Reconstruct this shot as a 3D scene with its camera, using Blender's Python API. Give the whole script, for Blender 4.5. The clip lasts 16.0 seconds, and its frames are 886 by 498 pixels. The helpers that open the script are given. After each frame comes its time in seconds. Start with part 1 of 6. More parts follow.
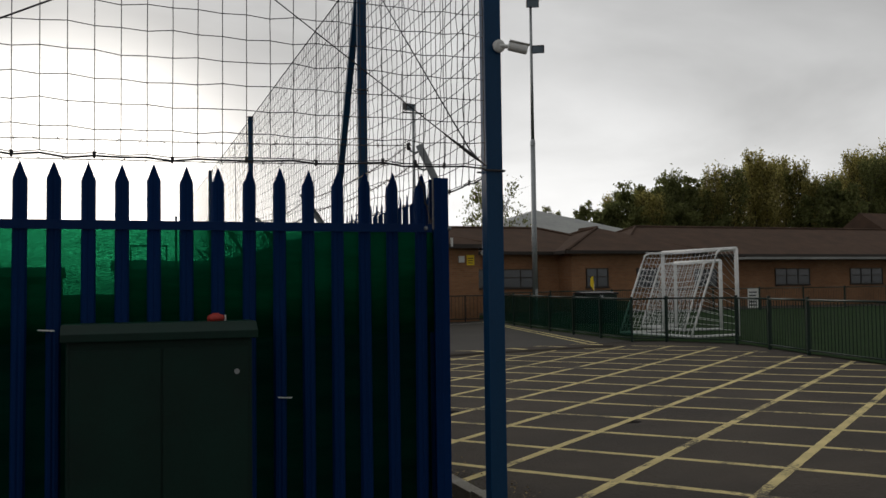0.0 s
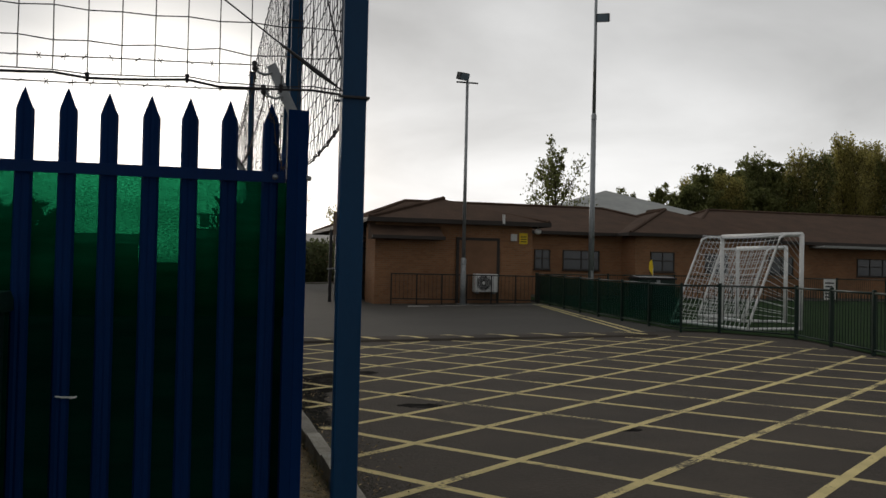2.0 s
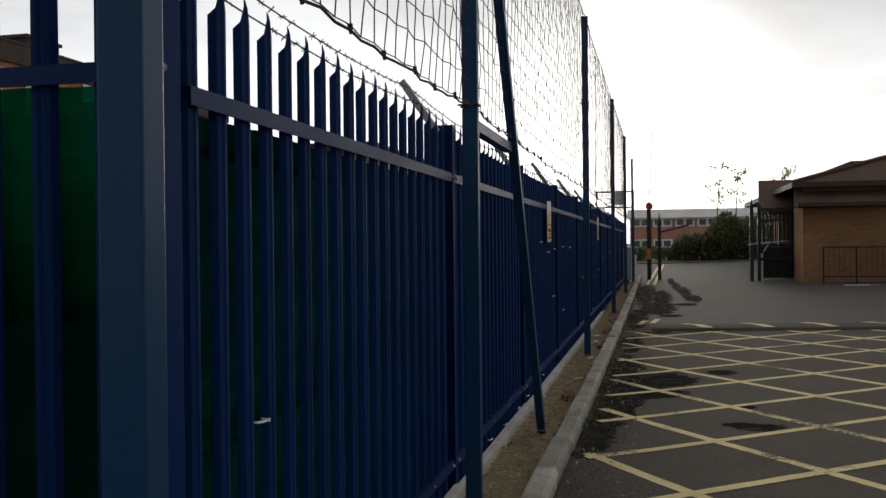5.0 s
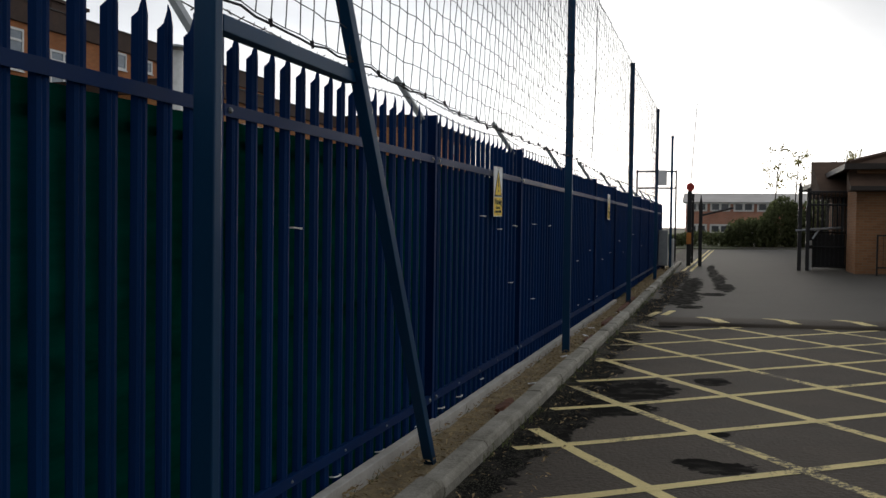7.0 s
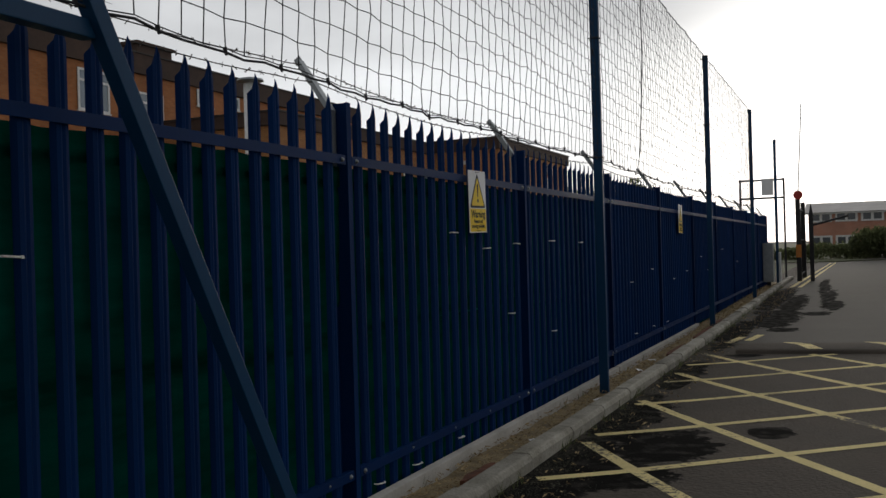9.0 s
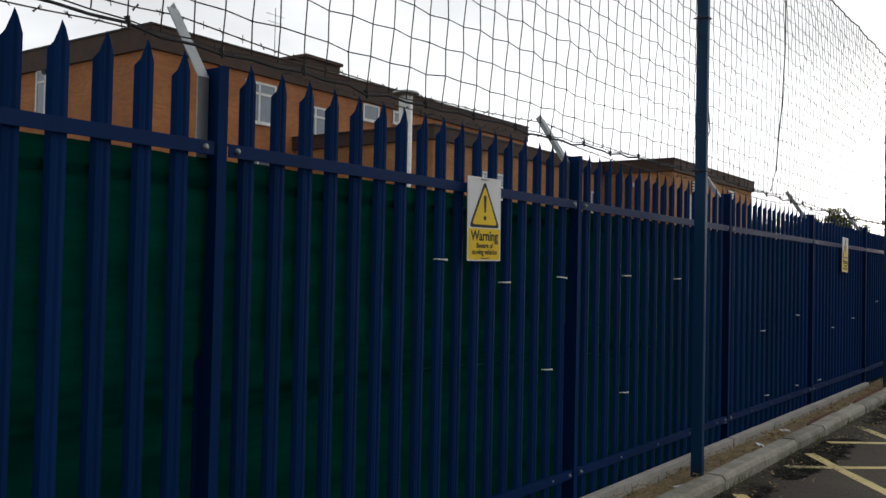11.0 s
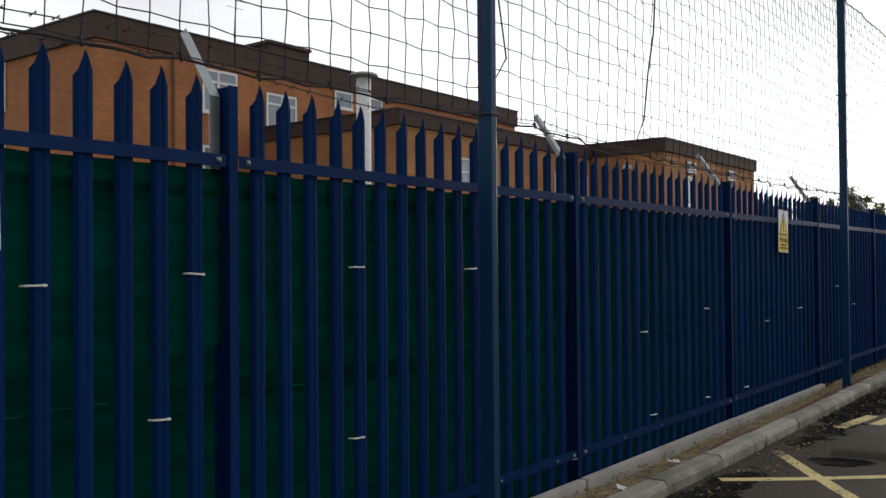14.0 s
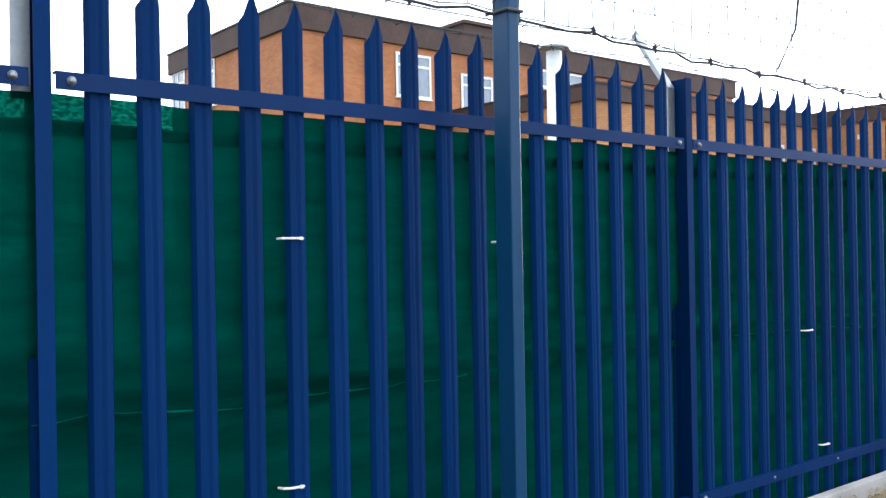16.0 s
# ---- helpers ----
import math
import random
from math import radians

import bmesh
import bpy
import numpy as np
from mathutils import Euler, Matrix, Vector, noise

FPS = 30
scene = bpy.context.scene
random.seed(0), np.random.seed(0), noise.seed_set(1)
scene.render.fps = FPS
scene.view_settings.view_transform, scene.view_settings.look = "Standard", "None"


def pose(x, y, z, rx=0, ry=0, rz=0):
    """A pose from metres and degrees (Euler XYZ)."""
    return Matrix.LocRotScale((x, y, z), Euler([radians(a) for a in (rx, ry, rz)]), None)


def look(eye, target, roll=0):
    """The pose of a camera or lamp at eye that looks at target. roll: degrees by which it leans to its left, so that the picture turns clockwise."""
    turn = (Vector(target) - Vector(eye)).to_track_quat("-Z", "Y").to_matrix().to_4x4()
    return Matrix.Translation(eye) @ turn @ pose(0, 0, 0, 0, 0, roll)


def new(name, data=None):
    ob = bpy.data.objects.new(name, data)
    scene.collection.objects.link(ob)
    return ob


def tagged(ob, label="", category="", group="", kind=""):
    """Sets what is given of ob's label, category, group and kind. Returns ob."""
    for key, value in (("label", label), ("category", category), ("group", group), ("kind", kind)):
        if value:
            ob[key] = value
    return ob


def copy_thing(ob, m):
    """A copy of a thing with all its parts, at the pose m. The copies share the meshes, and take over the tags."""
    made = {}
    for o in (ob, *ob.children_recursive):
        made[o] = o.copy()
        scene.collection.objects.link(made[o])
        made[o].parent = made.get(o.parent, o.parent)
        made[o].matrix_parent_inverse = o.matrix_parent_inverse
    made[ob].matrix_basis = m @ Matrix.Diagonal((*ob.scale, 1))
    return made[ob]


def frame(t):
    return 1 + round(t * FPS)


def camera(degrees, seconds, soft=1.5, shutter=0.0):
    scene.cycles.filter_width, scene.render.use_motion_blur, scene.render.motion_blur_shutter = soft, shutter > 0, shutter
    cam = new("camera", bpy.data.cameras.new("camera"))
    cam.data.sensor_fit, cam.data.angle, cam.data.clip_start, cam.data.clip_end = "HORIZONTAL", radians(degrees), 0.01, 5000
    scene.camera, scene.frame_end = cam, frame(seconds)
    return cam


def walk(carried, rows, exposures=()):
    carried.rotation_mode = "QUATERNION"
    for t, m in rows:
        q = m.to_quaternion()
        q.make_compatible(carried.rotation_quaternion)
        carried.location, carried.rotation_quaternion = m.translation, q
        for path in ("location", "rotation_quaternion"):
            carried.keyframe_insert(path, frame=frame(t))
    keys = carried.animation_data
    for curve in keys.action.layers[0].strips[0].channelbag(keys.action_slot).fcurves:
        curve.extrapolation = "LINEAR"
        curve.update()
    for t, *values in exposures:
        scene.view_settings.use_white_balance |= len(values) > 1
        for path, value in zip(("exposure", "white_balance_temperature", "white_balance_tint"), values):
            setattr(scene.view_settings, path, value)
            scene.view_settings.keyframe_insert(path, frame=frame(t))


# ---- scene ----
cam = camera(51.7, 16.0)
PATH = [
    (0, (0.000, 0.000, 1.500), (3.368, 9.406, 1.938), -0.73),
    (0.5, (0.367, 0.184, 1.483), (3.404, 9.690, 2.132), 0.06),
    (1, (0.742, 0.502, 1.483), (3.285, 10.156, 2.064), -0.76),
    (1.5, (1.106, 0.674, 1.489), (3.386, 10.403, 1.885), 0.22),
    (2, (1.437, 1.060, 1.480), (3.992, 10.726, 1.682), 1.28),
    (2.5, (1.774, 1.381, 1.471), (3.308, 11.241, 2.118), 0.44),
    (3, (2.094, 1.676, 1.454), (2.578, 11.662, 1.663), -0.14),
    (3.5, (2.388, 2.034, 1.461), (2.625, 12.026, 1.794), -1.22),
    (4, (2.664, 2.442, 1.450), (1.694, 12.393, 1.628), 0.30),
    (4.2, (2.745, 2.586, 1.445), (1.204, 12.466, 1.508), -1.28),
    (6.3, (3.496, 4.517, 1.385), (0.719, 14.123, 1.264), 1.01),
    (6.5, (3.566, 4.761, 1.341), (0.778, 14.364, 1.457), 1.06),
    (7, (3.783, 5.166, 1.380), (0.886, 14.734, 1.105), 0.81),
    (7.5, (3.871, 5.650, 1.389), (1.027, 15.238, 1.414), 0.47),
    (8, (4.080, 6.063, 1.317), (0.600, 15.416, 1.956), -0.12),
    (8.5, (4.161, 6.567, 1.346), (0.262, 15.766, 1.771), 0.43),
    (9, (4.311, 6.984, 1.331), (0.221, 16.109, 1.349), -1.63),
    (9.2, (4.350, 7.205, 1.282), (-0.066, 16.168, 1.686), -0.91),
    (11.3, (4.517, 9.223, 1.420), (-1.338, 17.326, 1.626), 1.12),
    (11.5, (4.516, 9.405, 1.435), (-1.169, 17.631, 1.553), 0.70),
    (12, (4.638, 9.806, 1.413), (-1.425, 17.747, 1.854), -0.13),
    (12.5, (4.739, 10.223, 1.432), (-1.161, 18.291, 1.748), 0.84),
    (13, (4.713, 10.717, 1.420), (-0.688, 19.133, 1.371), 0.01),
    (13.5, (4.820, 11.149, 1.415), (-1.230, 19.108, 1.595), -0.87),
    (14, (4.785, 11.600, 1.398), (-1.245, 19.576, 1.570), -0.48),
    (14.5, (4.771, 12.037, 1.380), (-1.609, 19.737, 1.429), -2.39),
    (15, (4.798, 12.476, 1.395), (-1.605, 20.152, 1.096), -2.55),
    (15.5, (4.638, 12.908, 1.402), (-2.116, 20.282, 1.394), -0.10),
    (16, (4.466, 13.313, 1.333), (-3.310, 19.600, 1.383), -0.98),
]
EXPOSURES = [(0.0, 0.05, 6700, 10), (3.0, 0.0, 6700, 10), (4.0, 0.0, 6700, 10), (4.2, 0.05, 6700, 10), (6.3, 0.45, 6350, 10), (6.5, 0.45, 6350, 10), (7.0, 0.3, 6380, 10), (7.5, 0.25, 6410, 10), (8.0, -0.1, 6440, 10), (9.0, 0.0, 6500, 10), (9.2, 0.05, 6500, 10), (11.3, 0.8, 6500, 10), (11.5, 0.85, 6500, 10), (12.5, 0.7, 6525, 10), (13.5, 0.6, 6550, 10), (14.0, 0.85, 6450, 10), (14.5, 1.35, 6300, 10), (15.0, 2.5, 6050, 10), (15.5, 2.0, 5980, 10), (16.0, 2.7, 5700, 10)]
walk(cam, [(t, look(eye, target, roll)) for t, eye, target, roll in PATH], EXPOSURES)

# ---------------------------------------------------------------- light
SUN_EL, SUN_AZ = 4.5, 2.0      # degrees above the horizon, degrees to the left of +y
sun_dir = Vector((-math.sin(radians(SUN_AZ)) * math.cos(radians(SUN_EL)), math.cos(radians(SUN_AZ)) * math.cos(radians(SUN_EL)), math.sin(radians(SUN_EL))))


def make_world():
    """An overcast evening sky: a clear sky almost wholly covered by a cloud sheet that is thinner towards the low sun."""
    world = bpy.data.worlds.new("sky")
    scene.world = world
    world.use_nodes = True
    nt = world.node_tree
    nt.nodes.clear()
    N, L = nt.nodes.new, nt.links.new
    out, bg, sky = N("ShaderNodeOutputWorld"), N("ShaderNodeBackground"), N("ShaderNodeTexSky")
    sky.sky_type, sky.sun_disc = "NISHITA", False
    sky.sun_elevation, sky.sun_rotation = radians(SUN_EL), radians(-SUN_AZ)
    tc = N("ShaderNodeTexCoord")
    dot = N("ShaderNodeVectorMath"); dot.operation = "DOT_PRODUCT"; dot.inputs[1].default_value = sun_dir
    L(tc.outputs["Generated"], dot.inputs[0])
    glow = N("ShaderNodeMapRange"); glow.inputs[1].default_value, glow.inputs[2].default_value = 0.964, 1.0
    glow.interpolation_type = "SMOOTHERSTEP"
    L(dot.outputs["Value"], glow.inputs[0])
    thin = N("ShaderNodeVectorMath"); thin.operation = "DOT_PRODUCT"; thin.inputs[1].default_value = (-0.44, 0.87, 0.22)
    L(tc.outputs["Generated"], thin.inputs[0])
    wide = N("ShaderNodeMapRange"); wide.inputs[1].default_value, wide.inputs[2].default_value = -0.7, 0.95
    wide.inputs[3].default_value, wide.inputs[4].default_value = 0.22, 0.575
    L(thin.outputs["Value"], wide.inputs[0])
    # cloud sheet: flattened towards the horizon
    sep = N("ShaderNodeSeparateXYZ"); L(tc.outputs["Generated"], sep.inputs[0])
    up = N("ShaderNodeMath"); up.operation = "MAXIMUM"; up.inputs[1].default_value = 0.0; L(sep.outputs["Z"], up.inputs[0])
    den = N("ShaderNodeMath"); den.operation = "ADD"; den.inputs[1].default_value = 0.22; L(up.outputs[0], den.inputs[0])
    dv = N("ShaderNodeVectorMath"); dv.operation = "DIVIDE"
    comb = N("ShaderNodeCombineXYZ")
    for k in "XYZ":
        L(den.outputs[0], comb.inputs[k])
    L(tc.outputs["Generated"], dv.inputs[0]); L(comb.outputs[0], dv.inputs[1])
    n1 = N("ShaderNodeTexNoise"); n1.inputs["Scale"].default_value, n1.inputs["Detail"].default_value, n1.inputs["Roughness"].default_value = 1.1, 7, 0.5
    n1.inputs["Distortion"].default_value = 0.35
    L(dv.outputs[0], n1.inputs["Vector"])
    cl = N("ShaderNodeMapRange"); cl.inputs[1].default_value, cl.inputs[2].default_value = 0.33, 0.68
    cl.inputs[3].default_value, cl.inputs[4].default_value = 0.8, 1.38
    L(n1.outputs["Fac"], cl.inputs[0])
    low = N("ShaderNodeMapRange"); low.inputs[1].default_value, low.inputs[2].default_value = 0.30, 0.0
    low.inputs[3].default_value, low.inputs[4].default_value = 0.0, 0.4
    L(sep.outputs["Z"], low.inputs[0])
    a = N("ShaderNodeMath"); a.operation = "MULTIPLY"; L(wide.outputs[0], a.inputs[0]); L(cl.outputs[0], a.inputs[1])
    soft = N("ShaderNodeMath"); soft.operation = "POWER"; soft.inputs[1].default_value = 2.2; L(glow.outputs[0], soft.inputs[0])
    g2 = N("ShaderNodeMath"); g2.operation = "MULTIPLY"; g2.inputs[1].default_value = 1.0; L(soft.outputs[0], g2.inputs[0])
    b = N("ShaderNodeMath"); b.operation = "ADD"; L(a.outputs[0], b.inputs[0]); L(g2.outputs[0], b.inputs[1])
    lw = N("ShaderNodeMath"); lw.operation = "MULTIPLY"; L(low.outputs[0], lw.inputs[0]); L(wide.outputs[0], lw.inputs[1])
    lw2 = N("ShaderNodeMath"); lw2.operation = "MULTIPLY"; lw2.inputs[1].default_value = 2.4; L(lw.outputs[0], lw2.inputs[0])
    c = N("ShaderNodeMath"); c.operation = "ADD"; L(b.outputs[0], c.inputs[0]); L(lw2.outputs[0], c.inputs[1])
    tint = N("ShaderNodeMix"); tint.data_type = "RGBA"
    tint.inputs[6].default_value, tint.inputs[7].default_value = (0.975, 0.995, 1.02, 1), (1.0, 0.99, 0.965, 1)
    L(glow.outputs[0], tint.inputs[0])
    sc = N("ShaderNodeVectorMath"); sc.operation = "SCALE"; L(tint.outputs[2], sc.inputs[0]); L(c.outputs[0], sc.inputs["Scale"])
    sk = N("ShaderNodeVectorMath"); sk.operation = "SCALE"; sk.inputs["Scale"].default_value = 0.05; L(sky.outputs[0], sk.inputs[0])
    mix = N("ShaderNodeMix"); mix.data_type = "RGBA"; mix.inputs[0].default_value = 0.93
    L(sk.outputs[0], mix.inputs[6]); L(sc.outputs[0], mix.inputs[7])
    L(mix.outputs[2], bg.inputs["Color"]); bg.inputs["Strength"].default_value = 1.0
    L(bg.outputs[0], out.inputs[0])


make_world()
sun_data = bpy.data.lights.new("sun", "SUN")
sun_data.energy, sun_data.angle, sun_data.color = 0.6, radians(14), (1.0, 0.9, 0.76)
sun_lamp = new("sun", sun_data)
sun_lamp.matrix_world = look(sun_dir * 50, (0, 0, 0))


# ---------------------------------------------------------------- materials
def material(name, base, dark=None, rough=0.7, metal=0.0, scale=4.0, fine=60.0, bump=0.15, depth=0.004, contrast=0.5, spec=0.4, per_object=0.0, stretch=(1, 1, 1)):
    """A surface with stains at one scale and grain at another. base and dark are its two tones."""
    m = bpy.data.materials.new(name)
    m.use_nodes = True
    nt = m.node_tree
    N, L = nt.nodes.new, nt.links.new
    p = nt.nodes["Principled BSDF"]
    dark = dark or tuple(v * 0.65 for v in base)
    geo, mp = N("ShaderNodeNewGeometry"), N("ShaderNodeMapping")
    mp.inputs["Scale"].default_value = stretch
    L(geo.outputs["Position"], mp.inputs[0])
    n1, n2 = N("ShaderNodeTexNoise"), N("ShaderNodeTexNoise")
    n1.inputs["Scale"].default_value, n1.inputs["Detail"].default_value, n1.inputs["Roughness"].default_value = scale, 6, 0.6
    n2.inputs["Scale"].default_value, n2.inputs["Detail"].default_value = fine, 3
    L(mp.outputs[0], n1.inputs[0]); L(mp.outputs[0], n2.inputs[0])
    add = N("ShaderNodeMath"); add.operation = "MULTIPLY_ADD"; add.inputs[1].default_value = 0.4
    L(n2.outputs[0], add.inputs[0]); L(n1.outputs[0], add.inputs[2])
    mr = N("ShaderNodeMapRange"); mr.inputs[1].default_value, mr.inputs[2].default_value = 0.7 - contrast * 0.4, 0.7 + contrast * 0.4
    L(add.outputs[0], mr.inputs[0])
    mix = N("ShaderNodeMix"); mix.data_type = "RGBA"
    mix.inputs[6].default_value, mix.inputs[7].default_value = (*dark, 1), (*base, 1)
    L(mr.outputs[0], mix.inputs[0])
    col = mix.outputs[2]
    if per_object:
        oi, hs, mv = N("ShaderNodeObjectInfo"), N("ShaderNodeHueSaturation"), N("ShaderNodeMapRange")
        mv.inputs[3].default_value, mv.inputs[4].default_value = 1 - per_object, 1 + per_object
        L(oi.outputs["Random"], mv.inputs[0]); L(mv.outputs[0], hs.inputs["Value"]); L(col, hs.inputs["Color"])
        col = hs.outputs[0]
    L(col, p.inputs["Base Color"])
    rr = N("ShaderNodeMapRange"); rr.inputs[3].default_value, rr.inputs[4].default_value = max(0.05, rough - 0.12), min(1, rough + 0.12)
    L(n1.outputs[0], rr.inputs[0]); L(rr.outputs[0], p.inputs["Roughness"])
    p.inputs["Metallic"].default_value = metal
    p.inputs["Specular IOR Level"].default_value = spec
    if bump:
        bp = N("ShaderNodeBump"); bp.inputs["Strength"].default_value, bp.inputs["Distance"].default_value = bump, depth
        L(n2.outputs[0], bp.inputs["Height"]); L(bp.outputs[0], p.inputs["Normal"])
    return m


def brick_material(name, brick, brick2, mortar, course=0.075, length=0.225, axis="x", rough=0.85):
    """Stretcher-bond brickwork; axis names the wall's normal."""
    m = material(name, brick, brick2, rough=rough)
    nt = m.node_tree
    N, L = nt.nodes.new, nt.links.new
    p = nt.nodes["Principled BSDF"]
    tc, sep, comb = N("ShaderNodeTexCoord"), N("ShaderNodeSeparateXYZ"), N("ShaderNodeCombineXYZ")
    L(tc.outputs["Object"], sep.inputs[0])
    add = N("ShaderNodeMath"); add.operation = "ADD"
    L(sep.outputs["X"], add.inputs[0]); L(sep.outputs["Y"], add.inputs[1])
    L(add.outputs[0], comb.inputs["X"]); L(sep.outputs["Z"], comb.inputs["Y"])
    bt = N("ShaderNodeTexBrick")
    bt.inputs["Color1"].default_value, bt.inputs["Color2"].default_value, bt.inputs["Mortar"].default_value = (*brick, 1), (*brick2, 1), (*mortar, 1)
    bt.inputs["Scale"].default_value, bt.inputs["Mortar Size"].default_value = 1.0, 0.006
    bt.inputs["Brick Width"].default_value, bt.inputs["Row Height"].default_value = length, course
    L(comb.outputs[0], bt.inputs["Vector"])
    n = N("ShaderNodeTexNoise"); n.inputs["Scale"].default_value, n.inputs["Detail"].default_value = 0.7, 5
    L(tc.outputs["Object"], n.inputs[0])
    hs, mr = N("ShaderNodeHueSaturation"), N("ShaderNodeMapRange")
    mr.inputs[1].default_value, mr.inputs[2].default_value, mr.inputs[3].default_value, mr.inputs[4].default_value = 0.3, 0.7, 0.78, 1.12
    L(n.outputs[0], mr.inputs[0]); L(mr.outputs[0], hs.inputs["Value"]); L(bt.outputs["Color"], hs.inputs["Color"])
    L(hs.outputs[0], p.inputs["Base Color"])
    bp = N("ShaderNodeBump"); bp.inputs["Strength"].default_value, bp.inputs["Distance"].default_value = 0.6, 0.008
    bp.invert = True
    L(bt.outputs["Fac"], bp.inputs["Height"]); L(bp.outputs[0], p.inputs["Normal"])
    return m


def roof_material(name, base, dark):
    """Concrete roof tiles in courses."""
    m = material(name, base, dark, rough=0.92, scale=1.2, fine=14, contrast=0.7, spec=0.12)
    nt = m.node_tree
    N, L = nt.nodes.new, nt.links.new
    tc, wv = N("ShaderNodeTexCoord"), N("ShaderNodeTexWave")
    wv.wave_type, wv.bands_direction, wv.wave_profile = "BANDS", "Z", "SAW"
    wv.inputs["Scale"].default_value, wv.inputs["Distortion"].default_value = 2.9, 0.3
    L(tc.outputs["Object"], wv.inputs[0])
    bp = N("ShaderNodeBump"); bp.inputs["Strength"].default_value, bp.inputs["Distance"].default_value = 0.9, 0.04
    L(wv.outputs["Fac"], bp.inputs["Height"]); L(bp.outputs[0], nt.nodes["Principled BSDF"].inputs["Normal"])
    return m


def screen_material(name, cloth, see, openness, weave=55.0, glow_fade=None):
    """Woven shade cloth: part of the light passes straight through the tinted weave, part is spread by it."""
    m = bpy.data.materials.new(name)
    m.use_nodes = True
    nt = m.node_tree
    nt.nodes.clear()
    N, L = nt.nodes.new, nt.links.new
    out, d, tl, tr, m1, m2 = (N("ShaderNode" + k) for k in ("OutputMaterial", "BsdfDiffuse", "BsdfTranslucent", "BsdfTransparent", "MixShader", "MixShader"))
    tc, n1, n2 = N("ShaderNodeTexCoord"), N("ShaderNodeTexNoise"), N("ShaderNodeTexNoise")
    mp = N("ShaderNodeMapping"); mp.inputs["Scale"].default_value = (0.35, 0.35, 2.2) if glow_fade else (1, 1, 2.2)
    L(tc.outputs["Object"], mp.inputs[0])
    n1.inputs["Scale"].default_value, n1.inputs["Detail"].default_value = weave, 4
    n2.inputs["Scale"].default_value, n2.inputs["Detail"].default_value, n2.inputs["Roughness"].default_value = 1.6, 7, 0.62
    mp2 = N("ShaderNodeMapping"); mp2.inputs["Scale"].default_value = (1, 1, 6)
    L(tc.outputs["Object"], mp2.inputs[0])
    L(mp.outputs[0], n1.inputs[0]); L(mp2.outputs[0], n2.inputs[0])
    r1, r2 = N("ShaderNodeMapRange"), N("ShaderNodeMapRange")
    r1.inputs[1].default_value, r1.inputs[2].default_value, r1.inputs[3].default_value, r1.inputs[4].default_value = 0.42, 0.68, openness * (0.12 if glow_fade else 0.25), openness * 2.2
    r2.inputs[1].default_value, r2.inputs[2].default_value, r2.inputs[3].default_value, r2.inputs[4].default_value = 0.32, 0.68, 0.62, 1.25
    L(n1.outputs[0], r1.inputs[0]); L(n2.outputs[0], r2.inputs[0])
    hs = N("ShaderNodeHueSaturation"); hs.inputs["Color"].default_value = (*cloth, 1); L(r2.outputs[0], hs.inputs["Value"])
    L(hs.outputs[0], d.inputs["Color"]); L(hs.outputs[0], tl.inputs["Color"])
    tr.inputs["Color"].default_value = (*see, 1)
    m1.inputs[0].default_value = 0.28
    L(d.outputs[0], m1.inputs[1]); L(tl.outputs[0], m1.inputs[2])
    mul = N("ShaderNodeMath"); mul.operation = "MULTIPLY"; mul.use_clamp = True
    L(r1.outputs[0], mul.inputs[0]); L(r2.outputs[0], mul.inputs[1])
    if glow_fade:
        # painted glow: openness, spread and tone all fade downwards with height
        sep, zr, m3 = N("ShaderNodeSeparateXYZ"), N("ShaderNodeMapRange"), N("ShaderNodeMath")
        zr.inputs[1].default_value, zr.inputs[2].default_value = glow_fade
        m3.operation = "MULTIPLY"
        spread = N("ShaderNodeMapRange"); spread.inputs[1].default_value, spread.inputs[2].default_value = glow_fade
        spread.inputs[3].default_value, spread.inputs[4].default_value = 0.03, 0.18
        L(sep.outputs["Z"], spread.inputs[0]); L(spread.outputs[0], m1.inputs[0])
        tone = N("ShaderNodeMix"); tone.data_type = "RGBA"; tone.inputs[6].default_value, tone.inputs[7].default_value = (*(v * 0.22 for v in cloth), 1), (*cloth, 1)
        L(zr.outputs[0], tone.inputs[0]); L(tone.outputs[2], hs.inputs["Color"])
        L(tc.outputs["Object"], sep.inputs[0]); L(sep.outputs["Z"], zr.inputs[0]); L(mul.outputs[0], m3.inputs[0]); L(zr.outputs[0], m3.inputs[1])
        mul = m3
    L(mul.outputs[0], m2.inputs[0]); L(m1.outputs[0], m2.inputs[1]); L(tr.outputs[0], m2.inputs[2])
    L(m2.outputs[0], out.inputs[0])
    return m


def glass_material(name, base=(0.03, 0.04, 0.045), rough=0.08):
    m = material(name, base, tuple(v * 0.6 for v in base), rough=rough, scale=0.8, bump=0.02, spec=0.8)
    return m


